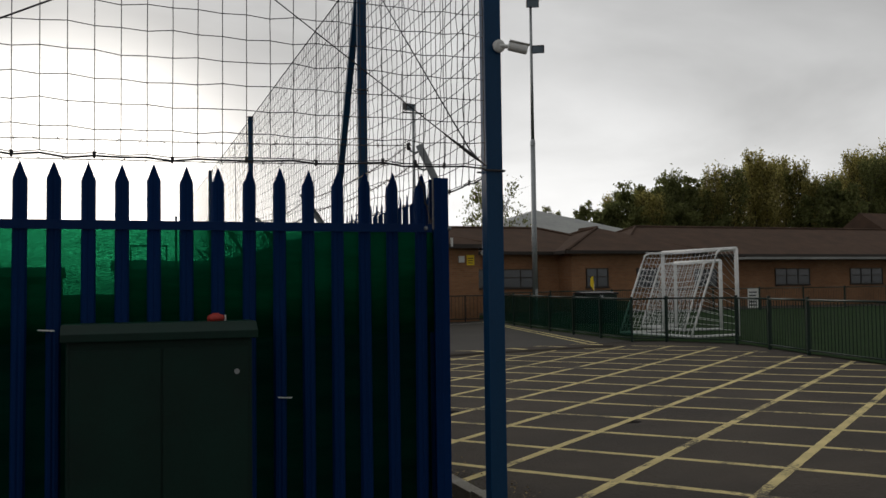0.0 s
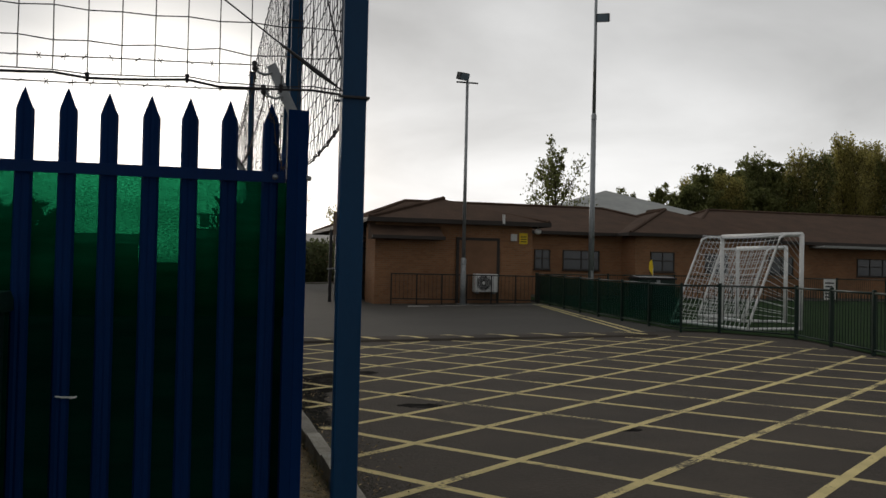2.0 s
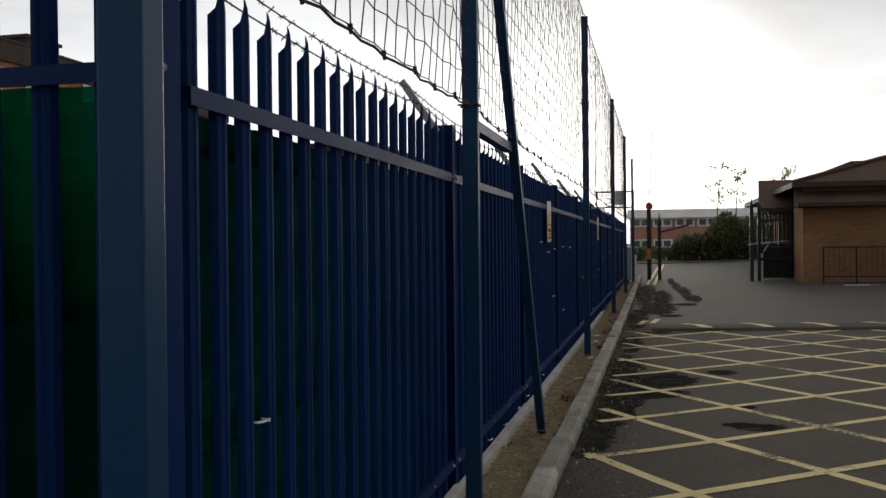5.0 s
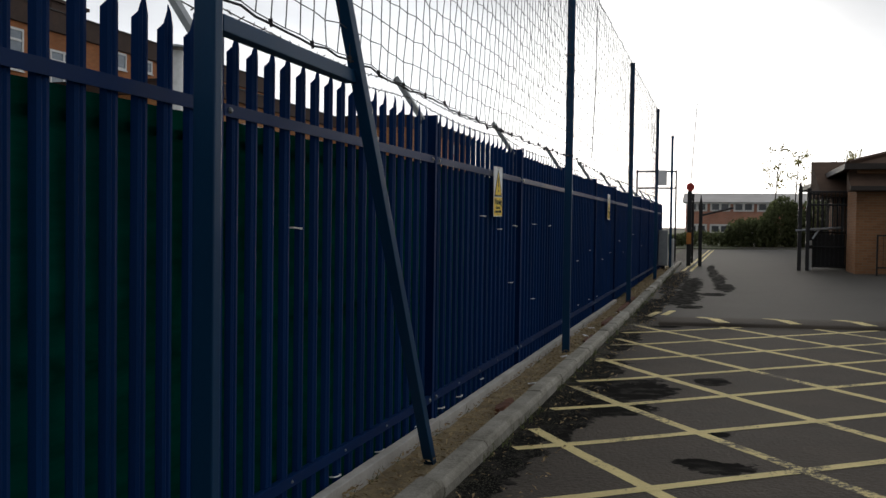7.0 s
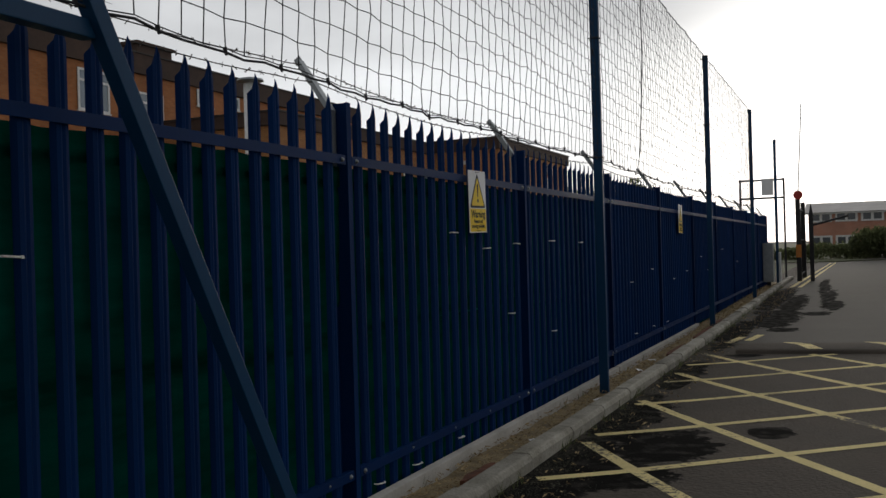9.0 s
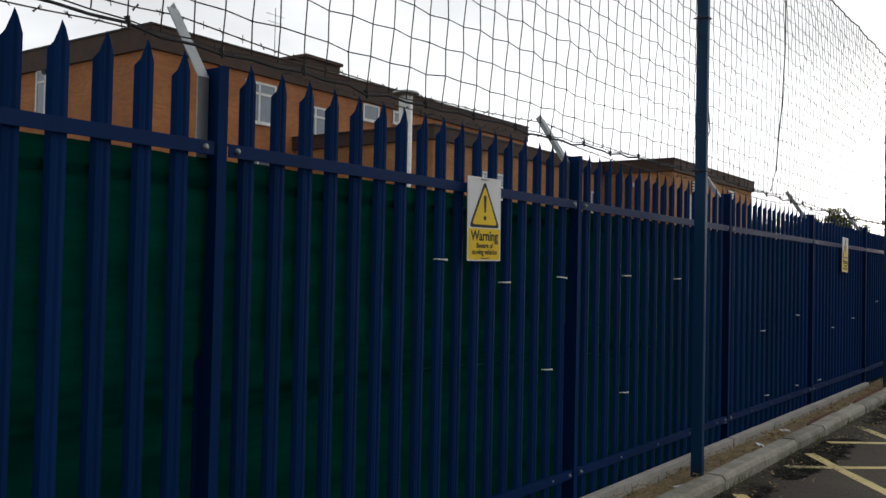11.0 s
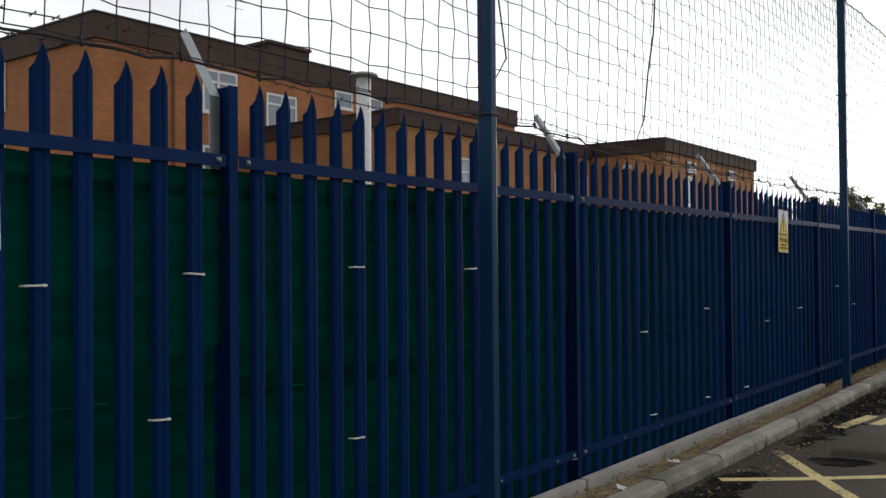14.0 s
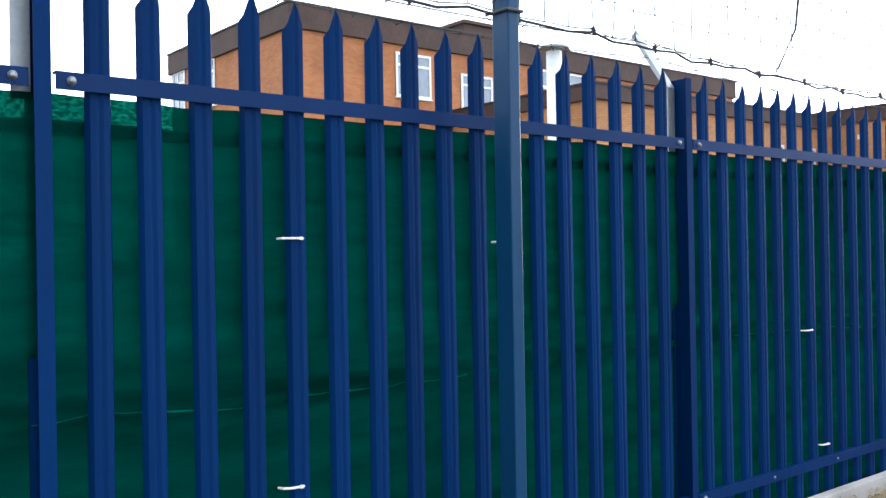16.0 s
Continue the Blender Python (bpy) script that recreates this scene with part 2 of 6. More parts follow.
def leaf_material(name, c1, c2):
    m = material(name, c1, c2, rough=0.6, scale=0.5, fine=6, bump=0, contrast=0.8, spec=0.25)
    nt = m.node_tree
    N, L = nt.nodes.new, nt.links.new
    p = nt.nodes["Principled BSDF"]
    geo, hs, mr = N("ShaderNodeNewGeometry"), N("ShaderNodeHueSaturation"), N("ShaderNodeMapRange")
    mr.inputs[3].default_value, mr.inputs[4].default_value = 0.55, 1.5
    L(geo.outputs["Random Per Island"], mr.inputs[0]); L(mr.outputs[0], hs.inputs["Value"])
    L(p.inputs["Base Color"].links[0].from_socket, hs.inputs["Color"]); L(hs.outputs[0], p.inputs["Base Color"])
    tl, mx = N("ShaderNodeBsdfTranslucent"), N("ShaderNodeMixShader")
    L(hs.outputs[0], tl.inputs[0]); mx.inputs[0].default_value = 0.65
    L(p.outputs[0], mx.inputs[1]); L(tl.outputs[0], mx.inputs[2])
    L(mx.outputs[0], nt.nodes["Material Output"].inputs[0])
    return m


ASPHALT = material("asphalt", (0.092, 0.076, 0.06), (0.031, 0.025, 0.02), rough=0.88, scale=0.7, fine=38, bump=1.0, depth=0.012, contrast=0.75, spec=0.2)


def add_stains(m, spots, tone):
    """Dark damp patches with ragged edges on the asphalt; each spot is a centre and two half-widths in metres."""
    nt = m.node_tree
    N, L = nt.nodes.new, nt.links.new
    p = nt.nodes["Principled BSDF"]
    tc, n1, n2 = N("ShaderNodeTexCoord"), N("ShaderNodeTexNoise"), N("ShaderNodeTexNoise")
    n1.inputs["Scale"].default_value, n1.inputs["Detail"].default_value, n1.inputs["Roughness"].default_value = 3.2, 8, 0.68
    n2.inputs["Scale"].default_value, n2.inputs["Detail"].default_value = 7.0, 4
    L(tc.outputs["Object"], n1.inputs[0]); L(tc.outputs["Object"], n2.inputs[0])
    mask = None
    for x, y, rx, ry in spots:
        sub, div, add, ln, mr = N("ShaderNodeVectorMath"), N("ShaderNodeVectorMath"), N("ShaderNodeMath"), N("ShaderNodeVectorMath"), N("ShaderNodeMapRange")
        sub.operation, div.operation, ln.operation, add.operation = "SUBTRACT", "DIVIDE", "LENGTH", "MULTIPLY_ADD"
        sub.inputs[1].default_value, div.inputs[1].default_value = (x, y, 0), (rx, ry, 10)
        L(tc.outputs["Object"], sub.inputs[0]); L(sub.outputs[0], div.inputs[0]); L(div.outputs[0], ln.inputs[0])
        add.inputs[1].default_value = 2.6
        L(n1.outputs[0], add.inputs[0]); L(ln.outputs["Value"], add.inputs[2])
        mr.inputs[1].default_value, mr.inputs[2].default_value, mr.inputs[3].default_value, mr.inputs[4].default_value = 2.4, 2.32, 0, 1
        L(add.outputs[0], mr.inputs[0])
        if mask is None:
            mask = mr.outputs[0]
        else:
            mx = N("ShaderNodeMath"); mx.operation = "MAXIMUM"
            L(mask, mx.inputs[0]); L(mr.outputs[0], mx.inputs[1])
            mask = mx.outputs[0]
    k, br = N("ShaderNodeMath"), N("ShaderNodeMapRange")
    br.inputs[1].default_value, br.inputs[2].default_value, br.inputs[3].default_value, br.inputs[4].default_value = 0.36, 0.52, 0.5, 0.85
    k.operation = "MULTIPLY"
    L(n2.outputs[0], br.inputs[0]); L(mask, k.inputs[0]); L(br.outputs[0], k.inputs[1])
    mix = N("ShaderNodeMix"); mix.data_type = "RGBA"; mix.inputs[7].default_value = (*tone, 1)
    L(k.outputs[0], mix.inputs[0]); L(p.inputs["Base Color"].links[0].from_socket, mix.inputs[6]); L(mix.outputs[2], p.inputs["Base Color"])
    film, over = N("ShaderNodeBsdfDiffuse"), N("ShaderNodeMixShader")
    film.inputs["Color"].default_value = (*tone, 1)
    L(k.outputs[0], over.inputs[0]); L(p.outputs[0], over.inputs[1]); L(film.outputs[0], over.inputs[2])
    L(over.outputs[0], nt.nodes["Material Output"].inputs[0])


STAINS = [(2.95, 12.45, 0.32, 0.4), (3.1, 13.3, 0.36, 0.45), (3.75, 13.9, 0.14, 0.22), (2.64, 12.3, 0.24, 1.5), (2.64, 14.2, 0.24, 1.1), (2.58, 10.6, 0.16, 1.0), (3.78, 10.75, 0.22, 0.16), (3.79, 11.64, 0.12, 0.1), (3.09, 18.6, 0.2, 0.15),
          (3.52, 36.2, 0.12, 2.6), (3.62, 33.0, 0.13, 2.4), (3.78, 29.8, 0.16, 2.4), (3.92, 27.0, 0.2, 1.3), (3.66, 24.9, 0.24, 0.45), (3.15, 27.5, 0.24, 3.0), (3.05, 24.0, 0.38, 1.8), (2.72, 29.5, 0.26, 4.5), (3.3, 21.9, 0.26, 0.3),
          (2.65, 21.5, 0.2, 2.0), (2.65, 16.8, 0.18, 1.0), (5.3, 8.8, 0.12, 0.1)]
ROAD = material("smooth_road_asphalt", (0.09, 0.083, 0.074), (0.056, 0.051, 0.045), rough=0.82, scale=0.5, fine=60, bump=0.4, depth=0.006, contrast=0.7, spec=0.15)
add_stains(ASPHALT, STAINS, (0.009, 0.0085, 0.008))
add_stains(ROAD, STAINS, (0.008, 0.0075, 0.007))
YELLOW_PAINT = material("road_paint_yellow", (0.82, 0.68, 0.32), (0.54, 0.44, 0.2), rough=0.85, scale=3.5, fine=45, bump=0.6, depth=0.006, contrast=0.75, spec=0.2)


def wear_off(m, under, share):
    """Paint rubbed away in specks and patches down to the surface under it."""
    nt = m.node_tree
    N, L = nt.nodes.new, nt.links.new
    p = nt.nodes["Principled BSDF"]
    geo, a, b = N("ShaderNodeNewGeometry"), N("ShaderNodeTexNoise"), N("ShaderNodeTexNoise")
    a.inputs["Scale"].default_value, a.inputs["Detail"].default_value, a.inputs["Roughness"].default_value = 28.0, 6, 0.75
    b.inputs["Scale"].default_value, b.inputs["Detail"].default_value = 1.3, 3
    L(geo.outputs["Position"], a.inputs[0]); L(geo.outputs["Position"], b.inputs[0])
    add, mr, mix = N("ShaderNodeMath"), N("ShaderNodeMapRange"), N("ShaderNodeMix")
    L(a.outputs[0], add.inputs[0]); L(b.outputs[0], add.inputs[1])
    mr.inputs[1].default_value, mr.inputs[2].default_value = 0.9 + share, 1.0 + share
    L(add.outputs[0], mr.inputs[0])
    mix.data_type = "RGBA"
    mix.inputs[7].default_value = (*under, 1)
    L(mr.outputs[0], mix.inputs[0]); L(p.inputs["Base Color"].links[0].from_socket, mix.inputs[6]); L(mix.outputs[2], p.inputs["Base Color"])


wear_off(YELLOW_PAINT, (0.1, 0.088, 0.07), 0.17)
WHITE_PAINT = material("road_paint_white", (0.8, 0.79, 0.75), (0.5, 0.49, 0.46), rough=0.75, scale=3.5, fine=45, bump=0.3)
KERB = material("kerb_concrete", (0.42, 0.395, 0.34), (0.15, 0.138, 0.105), rough=0.9, scale=3.2, fine=48, bump=0.9, depth=0.008, contrast=0.62, per_object=0.2)
PLINTH = material("plinth_concrete", (0.6, 0.58, 0.54), (0.33, 0.31, 0.28), rough=0.9, scale=3, fine=50, bump=0.4, contrast=0.8, per_object=0.1)
SOIL = material("soil", (0.4, 0.31, 0.17), (0.07, 0.05, 0.03), rough=0.95, scale=8, fine=45, bump=0.9, depth=0.02, contrast=0.9)
MOSS = material("moss_grit", (0.075, 0.07, 0.045), (0.018, 0.018, 0.012), rough=0.95, scale=6, fine=50, bump=0)
RUST = material("rotten_wood", (0.2, 0.075, 0.04), (0.07, 0.032, 0.02), rough=0.9, scale=8, bump=0.4)
DRY = material("dry_litter", (0.55, 0.42, 0.22), (0.16, 0.1, 0.05), rough=0.9, scale=9, bump=0)
BLUE = material("blue_powder_coat", (0.0011, 0.027, 0.118), (0.0008, 0.018, 0.077), rough=0.6, scale=2.5, fine=120, bump=0.05, contrast=0.9, spec=0.08, per_object=0.12, stretch=(1, 1, 0.3))
RAIL_BLUE = material("blue_rail_coat", (0.0014, 0.026, 0.114), (0.001, 0.017, 0.075), rough=0.42, scale=2.5, fine=120, bump=0.03, contrast=0.9, spec=0.11, stretch=(1, 1, 0.3))
POST_BLUE = material("blue_post_paint", (0.006, 0.053, 0.13), (0.004, 0.035, 0.09), rough=0.45, scale=2.5, fine=120, bump=0.05, contrast=0.9, spec=0.22, stretch=(1, 1, 0.3))
GALV = material("galvanised_steel", (0.42, 0.44, 0.45), (0.25, 0.27, 0.28), rough=0.5, metal=0.75, scale=12, fine=60, bump=0.1, contrast=0.9)
DARK_STEEL = material("dark_steel", (0.05, 0.05, 0.055), (0.03, 0.03, 0.03), rough=0.5, metal=0.3)
WIRE = material("barbed_wire", (0.09, 0.08, 0.075), (0.05, 0.04, 0.035), rough=0.6, metal=0.5, bump=0)
NET = material("net_twine", (0.035, 0.035, 0.04), (0.02, 0.02, 0.024), rough=0.8, bump=0)
SCREEN = screen_material("green_shade_cloth", (0.0008, 0.048, 0.036), (0.05, 0.6, 0.35), 0.0035)
# More open copy of the cloth for the added glow band.
SCREEN_TOP_GLOW = screen_material("green_shade_cloth_top_glow", (0.0008, 0.048, 0.036), (0.06, 0.7, 0.42), 0.03)
# Shaded copy of the green cloth: the shade is put into its colour.
SCREEN_SHADED = screen_material("green_shade_cloth_shaded", (0.001, 0.017, 0.012), (0.05, 0.5, 0.3), 0.002)
# Front band: glow from behind painted as a fade between two heights.
SCREEN_GLOW = screen_material("green_shade_cloth_painted_glow", (0.0015, 0.115, 0.052), (0.03, 0.72, 0.31), 0.115, 230.0, (1.3, 1.82))
CABINET = material("green_cabinet_paint", (0.003, 0.026, 0.018), (0.002, 0.016, 0.011), rough=0.55, scale=4, bump=0.1, spec=0.25)
RAIL_GREEN = material("green_rail_paint", (0.007, 0.026, 0.018), (0.005, 0.016, 0.012), rough=0.42, scale=4, bump=0.05, spec=0.35)
RAIL_CLOTH = screen_material("green_rail_cloth", (0.004, 0.04, 0.03), (0.3, 0.6, 0.48), 0.42)
BLACK_PAINT = material("black_gate_paint", (0.015, 0.015, 0.017), (0.009, 0.009, 0.01), rough=0.5, bump=0.05)
WHITE_METAL = material("white_painted_metal", (0.84, 0.84, 0.83), (0.68, 0.68, 0.66), rough=0.5, scale=6, bump=0.05)
WHITE_PLASTIC = material("white_plastic", (0.75, 0.75, 0.73), (0.6, 0.6, 0.58), rough=0.4, bump=0.02)
WHITE_NET = material("white_net", (0.8, 0.8, 0.8), (0.65, 0.65, 0.65), rough=0.8, bump=0)
SIGN_YELLOW = material("sign_yellow", (0.95, 0.68, 0.02), (0.88, 0.6, 0.015), rough=0.45, scale=5, bump=0)
SIGN_WHITE = material("sign_white", (0.9, 0.9, 0.91), (0.8, 0.8, 0.82), rough=0.45, scale=5, bump=0)
INK = material("sign_black", (0.015, 0.014, 0.014), (0.01, 0.01, 0.01), rough=0.5, bump=0)
RED = material("red_plastic", (0.5, 0.04, 0.03), (0.3, 0.03, 0.02), rough=0.5, bump=0)
ORANGE = material("orange_plastic", (0.6, 0.22, 0.04), (0.4, 0.15, 0.03), rough=0.5, bump=0)
TIE = material("cable_tie_nylon", (0.86, 0.87, 0.86), (0.72, 0.72, 0.68), rough=0.4, bump=0)
GRASS = material("pitch_grass", (0.026, 0.054, 0.016), (0.013, 0.03, 0.009), spec=0.05, rough=0.95, scale=1.5, fine=40, bump=0.8, depth=0.03)
EARTH = material("verge_grass", (0.09, 0.1, 0.045), (0.05, 0.055, 0.025), rough=0.95, scale=0.2, fine=3, bump=0.3)
SCHOOL_BRICK = brick_material("school_brick", (0.35, 0.17, 0.08), (0.28, 0.13, 0.06), (0.28, 0.21, 0.14))
SCHOOL_PANEL = material("brown_panel", (0.25, 0.13, 0.07), (0.18, 0.095, 0.05), rough=0.7, scale=2)
ROOF = roof_material("brown_roof_tiles", (0.125, 0.08, 0.057), (0.07, 0.047, 0.036))
HALL_ROOF = material("grey_sheet_roof", (0.34, 0.35, 0.33), (0.24, 0.25, 0.24), rough=0.6, scale=0.4, fine=3)
FASCIA = material("dark_fascia", (0.045, 0.035, 0.03), (0.03, 0.024, 0.02), rough=0.6)
BRICK = brick_material("orange_brick", (0.5, 0.195, 0.07), (0.41, 0.145, 0.05), (0.34, 0.2, 0.11))
YELLOW_BRICK = brick_material("yellow_brown_brick", (0.54, 0.265, 0.105), (0.47, 0.215, 0.08), (0.2, 0.115, 0.06))
FELT = material("roof_edge_cladding", (0.088, 0.053, 0.04), (0.05, 0.031, 0.024), rough=0.8, scale=1.2, fine=12)
FAR_BRICK = brick_material("far_red_brick", (0.6, 0.27, 0.18), (0.52, 0.22, 0.145), (0.5, 0.42, 0.35))
FAR_ROOF = material("far_grey_roof", (0.6, 0.57, 0.54), (0.45, 0.42, 0.4), rough=0.8, scale=0.5)
GLASS = glass_material("window_glass", (0.05, 0.06, 0.07))
# Bluish sky reflection is put into this glass colour.
SKY_GLASS = glass_material("glass_sky_reflection", (0.22, 0.28, 0.34), 0.12)
LENS = glass_material("dark_lens", (0.01, 0.01, 0.012))
BARK = material("bark", (0.09, 0.07, 0.05), (0.05, 0.04, 0.03), rough=0.95, scale=8, bump=0.6, depth=0.02)
LEAF_DARK = leaf_material("leaves_dark", (0.22, 0.235, 0.085), (0.12, 0.135, 0.05))
LEAF_WARM = leaf_material("leaves_turning", (0.42, 0.36, 0.115), (0.24, 0.23, 0.08))
LEAF_BUSH = leaf_material("leaves_bush", (0.17, 0.19, 0.085), (0.09, 0.105, 0.05))


# ---------------------------------------------------------------- mesh building
class Shape:
    """Collects vertices and faces of one mesh."""

    def __init__(self):
        self.v, self.f = [], []

    def add(self, verts, faces):
        n = len(self.v)
        self.v.extend(tuple(p) for p in verts)
        self.f.extend(tuple(i + n for i in f) for f in faces)
        return self

    def box(self, x0, x1, y0, y1, z0, z1, m=None):
        pts = [Vector((x, y, z)) for z in (z0, z1) for y in (y0, y1) for x in (x0, x1)]
        if m is not None:
            pts = [m @ p for p in pts]
        return self.add(pts, [(0, 2, 3, 1), (4, 5, 7, 6), (0, 1, 5, 4), (2, 6, 7, 3), (0, 4, 6, 2), (1, 3, 7, 5)])

    def tube(self, path, r, n=6, cap=True):
        """A round bar along a path of points; r is one radius or one for each point."""
        path = [Vector(p) for p in path]
        rs = r if isinstance(r, (list, tuple)) else [r] * len(path)
        rings = []
        for i, p in enumerate(path):
            d = (path[min(i + 1, len(path) - 1)] - path[max(i - 1, 0)]).normalized()
            s = d.cross(Vector((0, 0, 1)) if abs(d.z) < 0.9 else Vector((0, 1, 0))).normalized()
            u = s.cross(d)
            rings.append([p + rs[i] * (math.cos(a) * s + math.sin(a) * u) for a in (2 * math.pi * (k + 0.5) / n for k in range(n))])
        verts = [q for ring in rings for q in ring]
        faces = [(i * n + k, i * n + (k + 1) % n, (i + 1) * n + (k + 1) % n, (i + 1) * n + k) for i in range(len(path) - 1) for k in range(n)]
        if cap:
            faces += [tuple(range(n))[::-1], tuple((len(path) - 1) * n + k for k in range(n))]
        return self.add(verts, faces)

    def prism(self, outline, h0, h1, m=None):
        """Extrudes an outline in x, y from h0 to h1 along z."""
        n = len(outline)
        pts = [Vector((x, y, h)) for h in (h0, h1) for x, y in outline]
        if m is not None:
            pts = [m @ p for p in pts]
        return self.add(pts, [tuple(range(n))[::-1], tuple(range(n, 2 * n))] + [(i, (i + 1) % n, n + (i + 1) % n, n + i) for i in range(n)])

    def mesh(self, name, mat, bevel=0.0, smooth=False):
        me = bpy.data.meshes.new(name)
        me.from_pydata(self.v, [], self.f)
        bm = bmesh.new()
        bm.from_mesh(me)
        bmesh.ops.recalc_face_normals(bm, faces=bm.faces)
        if bevel:
            bmesh.ops.bevel(bm, geom=[e for e in bm.edges if e.calc_face_angle(0) > 0.6], offset=bevel, segments=2, affect="EDGES", profile=0.6)
        for f in bm.faces:
            f.smooth = smooth
        bm.to_mesh(me)
        bm.free()
        me.materials.append(mat)
        return me


def thing(name, label, category, at=(0, 0, 0), group="", kind=""):
    ob = new(name)
    ob.empty_display_size = 0.2
    ob.location = at
    return tagged(ob, label, category, group, kind)


def part(name, shape, mat, parent, label="", at=(0, 0, 0), bevel=0.0, smooth=False):
    """One mesh under a thing or a part. shape: a Shape, or a mesh shared with other pieces."""
    data = shape if isinstance(shape, bpy.types.Mesh) else shape.mesh(name, mat, bevel, smooth)
    ob = new(name, data)
    ob.parent = parent
    ob.location = at
    return tagged(ob, label)


def solid(name, shape, mat, label, category, at=(0, 0, 0), group="", kind="", bevel=0.0, smooth=False):
    ob = new(name, shape.mesh(name, mat, bevel, smooth))
    ob.location = at
    return tagged(ob, label, category, group, kind)


def lettering(text, size, mat, name, parent, at, turn, align="CENTER"):
    """Raised letters of the built-in font, as a mesh."""
    cu = bpy.data.curves.new(name, "FONT")
    cu.body, cu.size, cu.extrude, cu.align_x, cu.align_y = text, size, 0.0006, align, "CENTER"
    cu.offset = size * 0.024
    tmp = bpy.data.objects.new(name, cu)
    scene.collection.objects.link(tmp)
    me = bpy.data.meshes.new_from_object(tmp.evaluated_get(bpy.context.evaluated_depsgraph_get()))
    bpy.data.objects.remove(tmp)
    me.materials.clear()
    me.materials.append(mat)
    ob = new(name, me)
    ob.parent = parent
    ob.matrix_basis = Matrix.Translation(at) @ turn
    return ob


def ground_height(x, y):
    s = min(1, max(0, (y - 5) / 8))
    s = s * s * (3 - 2 * s)
    return -0.05 * s + 0.02 * max(0, min(x, 16) - 3) + 0.006 * max(0, min(y, 34) - 20)


def ribbon(points, width, lift, step=0.09):
    """A painted strip that follows the ground."""
    s = Shape()
    a, b = Vector(points[0]).to_2d(), Vector(points[1]).to_2d()
    n = max(1, int((b - a).length / step))
    side = (b - a).normalized().orthogonal() * width / 2
    verts = []
    for i in range(n + 1):
        p = a.lerp(b, i / n)
        for k in (-1, 0, 1):
            q = p + k * side * (1 + 0.13 * noise.noise((p.x * 9, p.y * 9, k * 5.0)))
            verts.append((q.x, q.y, ground_height(q.x, q.y) + lift))
    return s.add(verts, [(3 * i + k, 3 * i + k + 1, 3 * i + k + 4, 3 * i + k + 3) for i in range(n) for k in (0, 1)])


# ---------------------------------------------------------------- ground
def make_ground():
    xs = [-900, -300, -120, -60, -30, -10, 0, 1, 1.80, 1.87, 2.36, 2.41] + [2.5 + 0.5 * i for i in range(29)] + [18, 22, 30, 45, 70, 120, 300, 900]
    ys = [-300, -100, -30, -10, 0, 3] + [5 + 0.5 * i for i in range(60)] + [36, 40, 50, 70, 110, 200, 500, 1500]
    s = Shape()
    s.add([(x, y, ground_height(x, y) - (0.14 if 1.85 < x < 2.38 and 4 < y < 38 else 0)) for y in ys for x in xs],
          [(j * len(xs) + i, j * len(xs) + i + 1, (j + 1) * len(xs) + i + 1, (j + 1) * len(xs) + i) for j in range(len(ys) - 1) for i in range(len(xs) - 1)])
    return solid("ground", s, ASPHALT, "dark grey worn asphalt yard with damp patches", "ground", kind="structure", smooth=True)


ground = make_ground()


def make_patch(name, mat, label, category, outline, lift=0.02, kind="structure"):
    """A flat sheet over the ground, slightly raised, with an edge."""
    s = Shape()
    n = len(outline)
    top = [(x, y, ground_height(x, y) + lift) for x, y in outline]
    low = [(x, y, ground_height(x, y) - 0.05) for x, y in outline]
    s.add(top + low, [tuple(range(n))] + [(i, i + n, (i + 1) % n + n, (i + 1) % n) for i in range(n)])
    return solid(name, s, mat, label, category, kind=kind)


EDGE = [(2.0, 9.9), (8.0, 11.3), (11.4, 12.0), (14.2, 12.6), (17.4, 13.4), (19.4, 12.7), (19.8, 12.1), (25.2, 12.55), (33.2, 13.7), (38.0, 14.5)]


def make_pitch():
    s = Shape()
    steps = (0.0, 0.7, 1.4, 2.2, 3.2, 4.6, 8, 16, 40, 90)
    rows = [2 + 0.6 * i for i in range(61)]
    for y in rows:
        x0 = float(np.interp(y, [e[0] for e in EDGE], [e[1] for e in EDGE]))
        s.v += [(x0 + d, y, ground_height(x0 + d, y) + 0.02) for d in steps]
    n = len(steps)
    s.f = [(j * n + i, j * n + i + 1, (j + 1) * n + i + 1, (j + 1) * n + i) for j in range(len(rows) - 1) for i in range(n - 1)]
    return solid("pitch", s, GRASS, "green turf of the football pitch", "grass", kind="structure", smooth=True)


make_pitch()


def make_far_road():
    """The smoother, paler road surface beyond the hump."""
    xs, ys = [2.46, 3.0, 4, 6, 8, 10, 12, 13.5], [20.0 + 0.5 * i for i in range(29)] + [36, 40, 50, 68]
    s = Shape().add([(x, y, ground_height(x, y) + 0.004) for y in ys for x in xs],
                    [(j * 8 + i, j * 8 + i + 1, j * 8 + i + 9, j * 8 + i + 8) for j in range(len(ys) - 1) for i in range(7)])
    return solid("road", s, ROAD, "smooth grey asphalt road with dark oily stains", "road", kind="structure", smooth=True)


make_far_road()
make_patch("verge", EARTH, "rough grass behind the school buildings", "grass", [(-60, 75), (1.2, 64), (14, 64), (60, 66), (200, 90), (200, 400), (-200, 400)], lift=0.03)
make_patch("inner_ground", EARTH, "rough grass behind the palisade fence", "grass", [(1.7, 5.4), (1.7, 60), (-60, 75), (-80, 5.4)], lift=0.01)

# yellow box hatching: two families of lines across each other
ORIGIN, U, V = Vector((4.06, 9.27)), Vector((0.61, -0.885)), Vector((0.825, 0.63))


